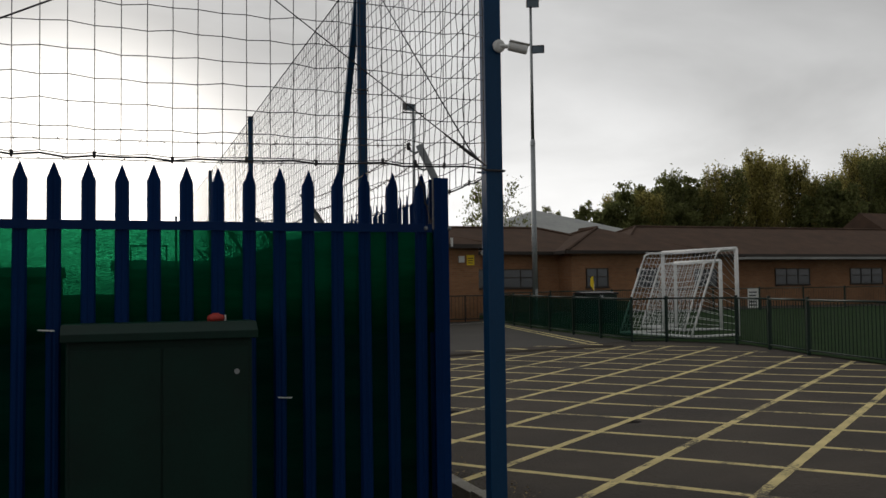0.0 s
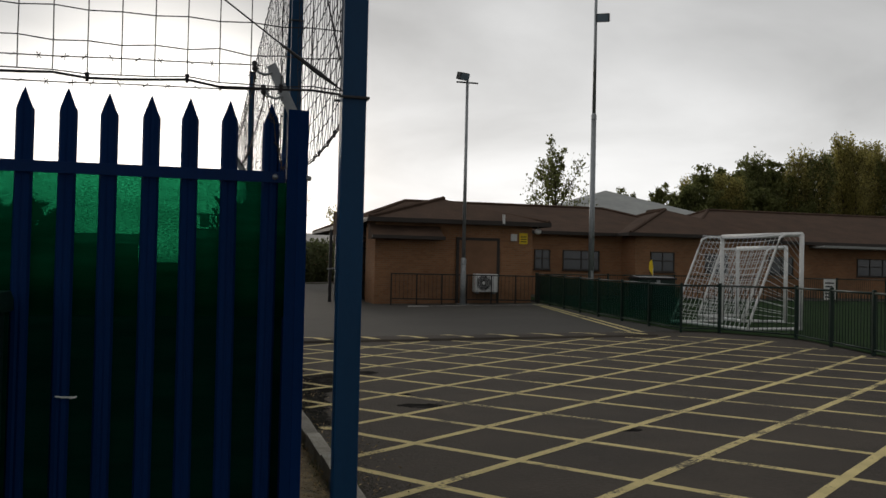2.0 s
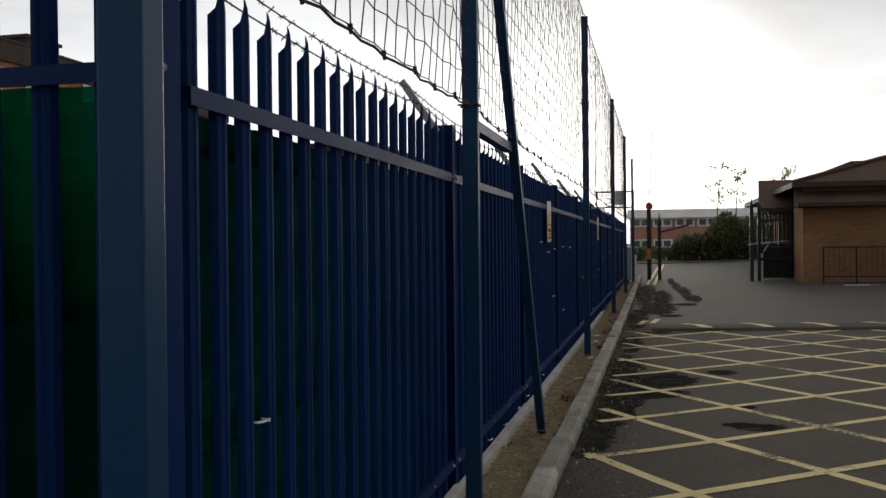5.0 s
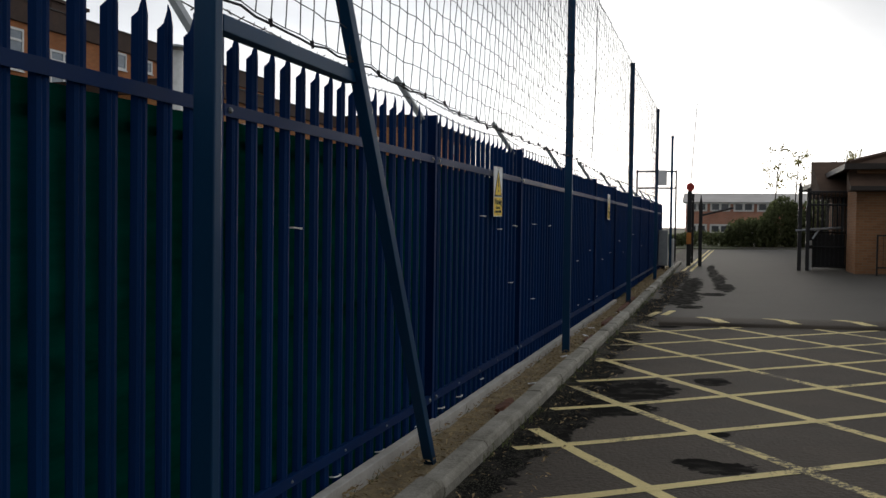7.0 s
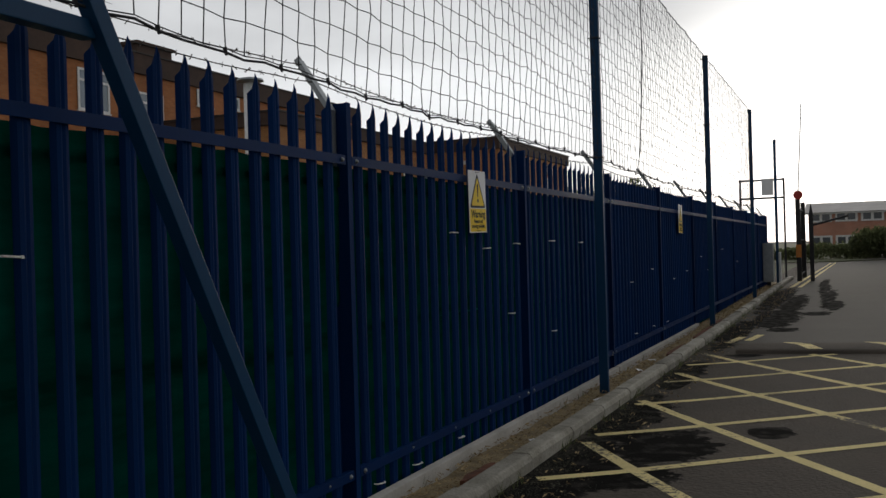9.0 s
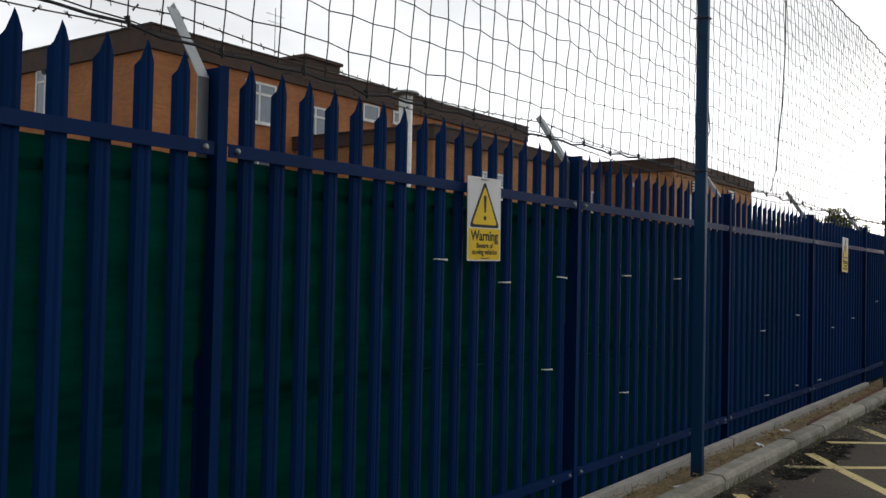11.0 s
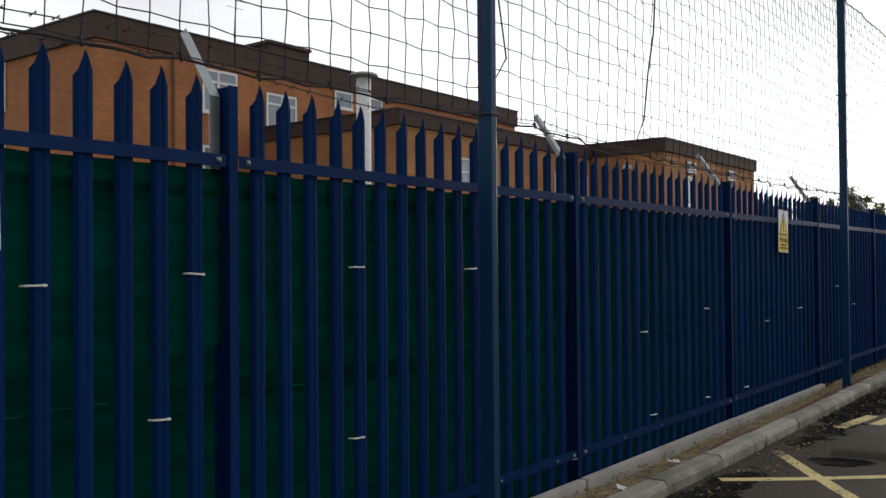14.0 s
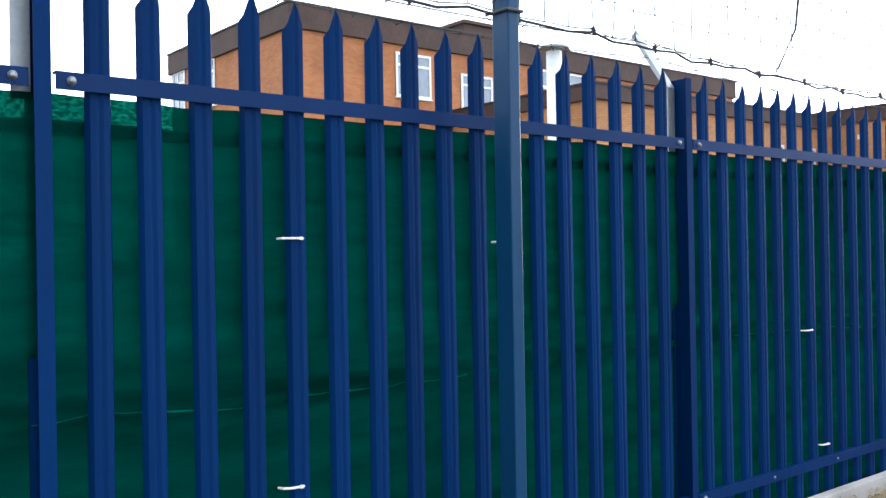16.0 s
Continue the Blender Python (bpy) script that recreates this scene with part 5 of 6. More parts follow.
def flat_block(house, x0, x1, y0, y1, z0, z1, wall, edge_h=0.55, over=0.12):
    part("wall", Shape().box(x0, x1, y0, y1, z0, z1 - edge_h), wall, house)
    part("roof_edge", Shape().box(x0 - over, x1 + over, y0 - over, y1 + over, z1 - edge_h, z1), FELT, house, "dark brown roof edge cladding", bevel=0.02)
    part("roof_capping", Shape().box(x0 - over - 0.04, x1 + over + 0.04, y0 - over - 0.04, y1 + over + 0.04, z1, z1 + 0.06), FASCIA, house)


block = thing("apartment_building", "three-storey orange brick block with a flat roof and white windows", "building", at=(0, 0, 0))
flat_block(block, -31.8, -22.0, 28.4, 53.6, -0.2, 9.68, BRICK, 0.82)
for y, z, w, h, mull, tr in ((32.65, 7.0, 1.6, 1.6, (0.45,), 0.72), (35.7, 6.75, 1.6, 1.4, (0.5,), 0.7), (39.5, 8.05, 1.1, 0.75, (), None), (41.6, 8.2, 0.95, 0.6, (), None), (47.5, 7.0, 1.6, 1.5, (0.5,), 0.7),
                             (32.65, 4.2, 1.6, 1.6, (0.45,), 0.72), (36.0, 1.3, 1.6, 1.6, (0.45,), 0.72)):
    window_unit("window", block, (-22.0, y, z), (0, 1, 0), (1, 0, 0), w, h, WHITE_METAL, SKY_GLASS, mull, tr, 0.09)
for x, z, w, h in ((-29.1, 7.1, 1.45, 1.8), (-31.6, 7.1, 1.2, 1.8), (-29.1, 4.2, 1.45, 1.8)):
    window_unit("window", block, (x, 28.4, z), (1, 0, 0), (0, -1, 0), w, h, WHITE_METAL, SKY_GLASS, (0.45,), 0.72, 0.09)
part("chimney", Shape().box(-23.6, -22.3, 36.2, 38.3, 9.7, 10.2).box(-23.7, -22.2, 36.1, 38.4, 10.2, 10.33), FELT, block, "low brick chimney stack")
part("downpipe", Shape().tube([(-21.92, 31.4, 0), (-21.92, 31.4, 8.9)], 0.06, 8), SCHOOL_PANEL, block)
part("security_lamp", Shape().tube([(-28.0, 28.3, 8.75), (-28.0, 28.0, 8.65)], [0.08, 0.13], 8), DARK_STEEL, block)
part("aerial", Shape().tube([(-22.8, 34.9, 9.8), (-22.8, 34.9, 12.0)], 0.02, 5).tube([(-22.8, 34.4, 11.7), (-22.8, 35.4, 11.7)], 0.012, 4).tube([(-22.8, 34.5, 11.4), (-22.8, 35.3, 11.4)], 0.012, 4), GALV, block)

annex = thing("annex_building", "lower orange brick wing with a flat roof and dark edge", "building")
flat_block(annex, -22.0, -15.0, 35.35, 48.9, -0.2, 6.66, YELLOW_BRICK, 0.5)
for y, z, w, h, m in ((38.55, 4.3, 1.65, 1.05, (0.5,)), (45.7, 4.3, 0.6, 1.05, ()), (47.9, 4.3, 0.75, 1.05, ())):
    window_unit("window", annex, (-15.0, y, z), (0, 1, 0), (1, 0, 0), w, h, WHITE_METAL, SKY_GLASS, m, 0.5 if m else None, 0.08)
flue = thing("flue", "tall shiny metal flue pipe with a flat cowl", "flue", at=(-14.25, 32.75, 0))
part("pipe", Shape().tube([(0, 0, -0.1), (0, 0, 7.2)], 0.23, 16), WHITE_METAL, flue, smooth=True)
part("cowl", Shape().tube([(0, 0, 7.28), (0, 0, 7.34), (0, 0, 7.42)], [0.46, 0.44, 0.1], 16), GALV, flue)
part("cowl_stay", Shape().tube([(0.2, 0, 7.15), (0.2, 0, 7.3)], 0.02, 5).tube([(-0.2, 0.1, 7.15), (-0.2, 0.1, 7.3)], 0.02, 5), GALV, flue)
hallway = thing("plant_room", "orange brick flat-roofed block with louvres and white windows", "building")
flat_block(hallway, -24.0, -11.5, 49.2, 61.0, -0.2, 6.82, YELLOW_BRICK, 0.55)
for y, z, w, h in ((51.4, 4.0, 0.75, 1.36), (56.6, 4.0, 0.75, 1.3)):
    window_unit("window", hallway, (-11.5, y, z), (0, 1, 0), (1, 0, 0), w, h, WHITE_METAL, SKY_GLASS, (), None, 0.1)
    lv = part("louvre", Shape().box(-11.5, -11.45, y + 0.2, y + 1.15, 5.5, 6.05), DARK_STEEL, hallway)
    for k in range(4):
        part("slat", Shape().box(-11.45, -11.38, y + 0.2, y + 1.15, 5.52 + 0.14 * k, 5.6 + 0.14 * k), WHITE_METAL, lv)
part("lamp", Shape().box(-13.4, -13.05, 49.06, 49.2, 5.6, 5.78), WHITE_PLASTIC, hallway)


def hip_roof(house, x0, x1, y0, y1, z, rise, ridge_inset, over=0.5, name="roof"):
    """A hipped tile roof over a rectangle, with soffit and gutter."""
    x0, x1, y0, y1 = x0 - over, x1 + over, y0 - over, y1 + over
    s = Shape()
    if x1 - x0 >= y1 - y0:
        r0, r1 = (x0 + ridge_inset, (y0 + y1) / 2), (x1 - ridge_inset, (y0 + y1) / 2)
    else:
        r0, r1 = ((x0 + x1) / 2, y0 + ridge_inset), ((x0 + x1) / 2, y1 - ridge_inset)
    v = [(x0, y0, z), (x1, y0, z), (x1, y1, z), (x0, y1, z), (*r0, z + rise), (*r1, z + rise)]
    if x1 - x0 >= y1 - y0:
        f = [(0, 1, 5, 4), (1, 2, 5), (2, 3, 4, 5), (3, 0, 4)]
    else:
        f = [(0, 1, 4), (1, 2, 5, 4), (2, 3, 5), (3, 0, 4, 5)]
    s.add(v, f + [(0, 3, 2, 1)])
    roof = part(name, s, ROOF, house)
    hips = Shape()
    for a, b in ((0, 4), (3, 4), (1, 5), (2, 5), (4, 5)):
        if (Vector(v[a]) - Vector(v[b])).length > 0.1:
            hips.tube([Vector(v[a]) + Vector((0, 0, 0.02)), Vector(v[b]) + Vector((0, 0, 0.02))], 0.09, 6)
    part("ridge_tiles", hips, ROOF, roof)
    g = Shape()
    g.box(x0 - 0.06, x1 + 0.06, y0 - 0.08, y0, z - 0.14, z + 0.02).box(x0 - 0.06, x1 + 0.06, y1, y1 + 0.08, z - 0.14, z + 0.02)
    g.box(x0 - 0.08, x0, y0, y1, z - 0.14, z + 0.02).box(x1, x1 + 0.08, y0, y1, z - 0.14, z + 0.02)
    part("gutter", g, FASCIA, roof)
    return roof


school = thing("school_block", "low brown brick school block with a hipped tile roof", "building")
part("wall", Shape().box(7.45, 13.4, 33.3, 35.2, -0.1, 3.15), SCHOOL_BRICK, school)
part("wall", Shape().box(9.6, 13.4, 35.2, 40.0, -0.1, 3.15), SCHOOL_BRICK, school)
hip_roof(school, 7.6, 13.45, 33.3, 40.0, 3.2, 0.95, 2.7, over=0.45)
# lean-to roof over the lower part
s = Shape()
s.add([(7.2, 32.5, 2.55), (9.8, 32.5, 2.55), (9.8, 33.4, 3.02), (7.2, 33.4, 3.02), (7.2, 32.5, 2.45), (9.8, 32.5, 2.45), (9.8, 33.4, 2.45), (7.2, 33.4, 2.45)],
      [(0, 1, 2, 3), (4, 7, 6, 5), (0, 4, 5, 1), (1, 5, 6, 2), (3, 2, 6, 7), (0, 3, 7, 4)])
part("porch_roof", s, ROOF, school)
part("porch_gutter", Shape().box(7.18, 9.82, 32.42, 32.5, 2.46, 2.58), FASCIA, school)
s = Shape()
s.add([(6.75, 35.9, 2.5), (9.0, 35.9, 2.5), (9.0, 39.2, 3.7), (6.75, 39.2, 3.7), (6.75, 35.9, 2.4), (9.0, 35.9, 2.4), (9.0, 39.2, 2.4), (6.75, 39.2, 2.4)],
      [(0, 1, 2, 3), (4, 7, 6, 5), (0, 4, 5, 1), (1, 5, 6, 2), (3, 2, 6, 7), (0, 3, 7, 4)])
part("side_roof", s, ROOF, school, "lower tiled roof over the side entrance")
part("side_wall", Shape().box(7.3, 9.6, 37.6, 39.2, -0.1, 2.4), SCHOOL_BRICK, school)
part("door", Shape().box(10.55, 12.0, 33.22, 33.3, 0.2, 2.5), SCHOOL_PANEL, school, "plain brown boarded door")
part("door_frame", Shape().box(10.45, 10.55, 33.2, 33.3, 0.2, 2.6).box(12.0, 12.1, 33.2, 33.3, 0.2, 2.6).box(10.55, 12.0, 33.2, 33.3, 2.5, 2.6), FASCIA, school)
yellow = thing("notice", "small yellow notice on the brick wall", "sign", at=(13.05, 33.29, 2.42))
part("board", Shape().box(-0.16, 0.16, -0.02, 0.0, 0, 0.4), SIGN_YELLOW, yellow)
for k in range(3):
    part("text_bar", Shape().box(-0.11, 0.11, -0.024, -0.021, 0.07 + 0.09 * k, 0.1 + 0.09 * k), INK, yellow)
alarm = thing("alarm_box", "cream plastic alarm box on the brick wall", "alarm", at=(12.66, 33.29, 2.52))
part("box", Shape().box(-0.12, 0.12, -0.09, 0, 0, 0.26), WHITE_PLASTIC, alarm, bevel=0.02)
vent = thing("vent_pipe", "short white vent pipe on the gutter", "pipe", at=(12.1, 32.78, 3.12))
part("pipe", Shape().tube([(0, 0, 0), (0, 0, 0.34)], 0.05, 8), WHITE_PLASTIC, vent)
dome = thing("dome_camera", "white dome camera under the eaves corner", "camera", at=(13.55, 33.1, 2.85))
part("arm", Shape().tube([(-0.15, 0.2, 0.25), (0, 0, 0.3), (0, 0, 0.15)], 0.03, 6), WHITE_PLASTIC, dome)
part("dome", Shape().tube([(0, 0, 0.16), (0, 0, 0.08), (0, 0, 0.0), (0, 0, -0.07)], [0.05, 0.13, 0.13, 0.04], 12), WHITE_PLASTIC, dome, smooth=True)
ac = thing("air_conditioner", "white outdoor air conditioner with a round fan grille", "air conditioner", at=(11.5, 32.95, 0.62))
part("body", Shape().box(-0.45, 0.42, -0.17, 0.17, 0, 0.66), WHITE_METAL, ac, bevel=0.02)
part("fan_recess", Shape().tube([(-0.12, -0.172, 0.33), (-0.12, -0.178, 0.33)], 0.27, 24), DARK_STEEL, ac)
s = Shape()
for r in (0.06, 0.12, 0.18, 0.24, 0.275):
    s.tube([(-0.12 + r * math.cos(i * math.pi / 12), -0.186, 0.33 + r * math.sin(i * math.pi / 12)) for i in range(25)], 0.007, 4)
part("grille", s, WHITE_METAL, ac)
part("fan_hub", Shape().tube([(-0.12, -0.18, 0.33), (-0.12, -0.192, 0.33)], 0.06, 12), WHITE_METAL, ac)
part("bracket", Shape().box(-0.35, -0.3, -0.17, 0.3, -0.06, 0).box(0.28, 0.33, -0.17, 0.3, -0.06, 0), GALV, ac)
part("wall_pipe", Shape().tube([(0.44, 0.1, 0.4), (0.6, 0.3, 0.45), (0.6, 0.3, 1.6)], 0.03, 6), FASCIA, ac)
low_rail = thing("low_railing", "thin dark metal railing in front of the brick wall", "railing")
for i in range(7):
    part("post", Shape().tube([(7.9 + 0.92 * i, 32.5, 0), (7.9 + 0.92 * i, 32.5, 1.25)], 0.025, 6), BLACK_PAINT, low_rail)
for z in (1.23, 0.35):
    part("rail", Shape().tube([(7.9, 32.5, z), (13.45, 32.5, z)], 0.02, 6), BLACK_PAINT, low_rail)
for i in range(37):
    part("bar", Shape().tube([(7.9 + 0.15 * i, 32.5, 0.35), (7.9 + 0.15 * i, 32.5, 1.23)], 0.007, 4), BLACK_PAINT, low_rail)

wing = thing("school_wing", "long brown brick school wing with low tile roofs", "building")
part("wall", Shape().box(13.3, 22.0, 42.0, 52.0, -0.2, 3.2), SCHOOL_BRICK, wing)
hip_roof(wing, 8.0, 26.0, 42.0, 52.0, 3.3, 1.55, 4.0, over=0.5)
part("wall", Shape().box(21.3, 28.4, 40.6, 50.0, -0.2, 3.2), SCHOOL_BRICK, wing)
hip_roof(wing, 21.3, 28.4, 40.6, 50.0, 3.3, 1.45, 4.2, over=0.5)
part("wall", Shape().box(28.0, 64.0, 43.5, 54.0, -0.2, 3.2), SCHOOL_BRICK, wing)
hip_roof(wing, 26.0, 64.0, 43.5, 54.0, 3.25, 1.9, 4.5, over=0.5)
part("canopy", Shape().box(33.0, 48.0, 42.2, 43.5, 2.95, 3.08), HALL_ROOF, wing, "pale canopy edge")
for x, w, y in ((16.75, 0.8, 42.0), (18.2, 1.9, 42.0), (22.1, 1.25, 40.6), (25.0, 1.25, 40.6), (30.5, 1.5, 43.5), (36, 2.5, 43.5), (41.5, 2.5, 43.5)):
    window_unit("window", wing, (x, y, 1.5), (1, 0, 0), (0, -1, 0), w, 0.95, FASCIA, GLASS, (0.5,) if w < 2.2 else (0.33, 0.66), 0.55, 0.05)
hall = thing("sports_hall", "hall with a pale grey hipped sheet roof", "building")
part("wall", Shape().box(24.0, 40.0, 60, 76, -0.2, 5.0), FASCIA, hall)
s = Shape()
s.add([(23.4, 59.4, 4.9), (40.6, 59.4, 4.9), (40.6, 76.6, 4.9), (23.4, 76.6, 4.9), (31.7, 66.5, 7.75), (32.6, 69, 7.75)], [(0, 1, 4), (1, 2, 5, 4), (2, 3, 5), (3, 0, 4, 5), (0, 3, 2, 1)])
part("roof", s, HALL_ROOF, hall)
side_house = thing("house", "brick house with a tiled gable roof behind the trees", "house", at=(62, 58, 0))
part("wall", Shape().box(-5, 5, -4, 4, -0.2, 4.6), SCHOOL_BRICK, side_house)
s = Shape()
s.add([(-5.5, -4.5, 4.5), (5.5, -4.5, 4.5), (5.5, 4.5, 4.5), (-5.5, 4.5, 4.5), (-5.5, 0, 7.2), (5.5, 0, 7.2)], [(0, 1, 5, 4), (2, 3, 4, 5), (0, 4, 3), (1, 2, 5), (0, 3, 2, 1)])
part("roof", s, ROOF, side_house)


def far_terrace(label, x0, x1, y, height, storeys, sill, step, win_w, win_h):
    t = thing("terrace", label, "building", at=(0, 0, 0))
    part("wall", Shape().box(x0, x1, y, y + 9, -0.3, height), FAR_BRICK, t)
    s = Shape()
    s.add([(x0 - 0.4, y - 0.5, height), (x1 + 0.4, y - 0.5, height), (x1 + 0.4, y + 9.5, height), (x0 - 0.4, y + 9.5, height), (x0 - 0.4, y + 4.5, height + 1.2), (x1 + 0.4, y + 4.5, height + 1.2)],
          [(0, 1, 5, 4), (2, 3, 4, 5), (0, 4, 3), (1, 2, 5), (0, 3, 2, 1)])
    part("roof", s, FAR_ROOF, t)
    part("fascia", Shape().box(x0 - 0.3, x1 + 0.3, y - 0.3, y - 0.1, height - 0.2, height - 0.005), WHITE_METAL, t, "white eaves board")
    for k in range(storeys):
        z = sill + 2.6 * k
        n = int((x1 - x0) / step)
        for i in range(n):
            x = x0 + (i + 0.5) * (x1 - x0) / n
            w = part("window", Shape().box(x - win_w / 2, x + win_w / 2, y - 0.08, y - 0.01, z, z + win_h), WHITE_METAL, t)
            for a, b in ((-0.4, -0.06), (0.06, 0.4)):
                part("pane", Shape().box(x + a * win_w, x + b * win_w, y - 0.1, y - 0.082, z + 0.2, z + win_h - 0.2), GLASS, w)
    return t


far_terrace("long two-storey red brick terrace with white windows", -0.2, 26.0, 118, 4.4, 2, 0.7, 2.4, 2.3, 1.1)
far_terrace("low red brick row behind the court", -55, -6, 110, 3.4, 1, 0.9, 4.0, 1.6, 1.2)

# ---------------------------------------------------------------- gate and fittings at the end of the fence
gate = thing("vehicle_gate", "open black steel gate beside the brick block", "gate", at=(6.4, 35.6, 0.08))
for x, y in ((0, 0), (1.6, 1.8)):
    part("gate_post", Shape().box(x - 0.06, x + 0.06, y - 0.06, y + 0.06, -0.1, 2.55), BLACK_PAINT, gate, bevel=0.006)
s = Shape()
for u in [i / 12 for i in range(13)]:
    part("bar", Shape().tube([(1.6 * u, 1.8 * u, 0.15), (1.6 * u, 1.8 * u, 2.4)], 0.012, 5), BLACK_PAINT, gate)
for z in (0.15, 1.2, 2.4):
    part("gate_rail", Shape().tube([(0, 0, z), (1.6, 1.8, z)], 0.03, 6), BLACK_PAINT, gate)
for x, top in ((-0.28, 2.5), (-0.05, 1.95)):
    # square posts with a pointed cap
    sp = Shape().box(x - 0.055, x + 0.055, -0.40, -0.29, -0.1, top)
    sp.add([(x - 0.055, -0.40, top), (x + 0.055, -0.40, top), (x + 0.055, -0.29, top), (x - 0.055, -0.29, top), (x, -0.345, top + 0.32)], [(0, 1, 4), (1, 2, 4), (2, 3, 4), (3, 0, 4)])
    part("gate_post", sp, BLACK_PAINT, gate)
part("latch_arm", Shape().tube([(-0.4, -0.4, 1.25), (0.9, -0.2, 1.35)], 0.035, 6).tube([(0.1, -0.3, 1.0), (0.3, -0.3, 1.32)], 0.03, 6), GALV, gate, "pale metal latch arm")
for u in [i / 9 for i in range(10)]:
    part("bar", Shape().tube([(1.1 * u, -0.15, 0.15), (1.1 * u, -0.15, 2.45)], 0.014, 5), BLACK_PAINT, gate)
    part("bar", Shape().tube([(0.3 + 1.3 * u, 1.8, 0.1), (0.3 + 1.3 * u, 1.8, 2.45)], 0.03, 5), BLACK_PAINT, gate)
for z in (0.15, 0.75, 2.05, 2.45):
    part("gate_rail", Shape().tube([(0, -0.15, z), (1.1, -0.15, z)], 0.03, 6), BLACK_PAINT, gate)
part("infill_panel", Shape().box(0.05, 1.05, 0.0, 0.02, 0.15, 1.15), BLACK_PAINT, gate, "dark sheet panel")
bollard = thing("bollard", "thin white bollard beside the gate", "bollard", at=(6.45, 35.4, 0.08))
part("tube", Shape().tube([(0, 0, -0.1), (0, 0, 0.95)], 0.05, 8), WHITE_METAL, bollard)
part("band", Shape().tube([(0, 0, 0.7), (0, 0, 0.8)], 0.054, 8), INK, bollard)
gate2 = thing("swing_gate", "open dark gate leaf at the end of the fence", "gate", at=(2.75, 38.0, 0.05))
for y in (0, 3.2):
    part("gate_post", Shape().box(-0.07, 0.07, y - 0.07, y + 0.07, -0.1, 2.6), BLACK_PAINT, gate2, bevel=0.006)
for z in (0.2, 1.3, 2.3):
    part("gate_rail", Shape().tube([(0, 0, z), (0, 3.2, z)], 0.03, 6), BLACK_PAINT, gate2)
for i in range(20):
    part("bar", Shape().tube([(0, 0.16 * i + 0.08, 0.2), (0, 0.16 * i + 0.08, 2.3)], 0.012, 5), BLACK_PAINT, gate2)
sp = Shape().box(0.32, 0.44, -0.06, 0.06, -0.1, 2.1)
sp.add([(0.32, -0.06, 2.1), (0.44, -0.06, 2.1), (0.44, 0.06, 2.1), (0.32, 0.06, 2.1), (0.38, 0, 2.5)], [(0, 1, 4), (1, 2, 4), (2, 3, 4), (3, 0, 4)])
part("gate_post", sp, BLACK_PAINT, gate2)
part("stay", Shape().tube([(0.4, 0, 1.75), (1.45, 0.3, 2.02)], 0.035, 6).tube([(0.4, 0, 1.3), (0.4, 0.0, 1.75)], 0.03, 6), BLACK_PAINT, gate2, "slanting dark stay bar")
part("stop_disc", Shape().tube([(0.02, -0.1, 2.72), (0.02, -0.13, 2.72)], 0.14, 18), RED, gate2, "round red sign")
part("whip_pole", Shape().tube([(0, 0, 2.5), (0.1, 0, 4.2), (0.18, 0, 5.6)], 0.018, 5), GALV, gate2, "thin leaning pole")
part("orange_band", Shape().box(-0.08, 0.08, -0.085, -0.072, 0.75, 1.15), ORANGE, gate2)
meter = thing("meter_box", "grey metal box fixed to the end of the fence", "box", at=(2.05, 35.3, 0))
part("box", Shape().box(-0.14, 0.14, -0.25, 0.25, 0.15, 1.28), GALV, meter, bevel=0.015)
part("stand", Shape().box(-0.05, 0.05, -0.1, 0.1, -0.15, 0.15), DARK_STEEL, meter)
bol2 = thing("bollard", "thin white marker post by the kerb", "bollard", at=(2.3, 36.2, 0))
part("tube", Shape().tube([(0, 0, -0.1), (0, 0, 1.0)], 0.045, 8), WHITE_METAL, bol2)
frame_sign = thing("sign_frame", "tubular frame with a small board above the fence", "sign", at=(0.6, 42, 0))
for x in (0, 1.5):
    part("leg", Shape().tube([(x, 0, 0), (x, 0, 3.6)], 0.04, 6), DARK_STEEL, frame_sign)
for z in (2.9, 3.55):
    part("bar", Shape().tube([(0, 0, z), (1.5, 0, z)], 0.035, 6), DARK_STEEL, frame_sign)
part("board", Shape().box(0.75, 1.15, -0.08, -0.05, 3.0, 3.6), SIGN_WHITE, frame_sign)


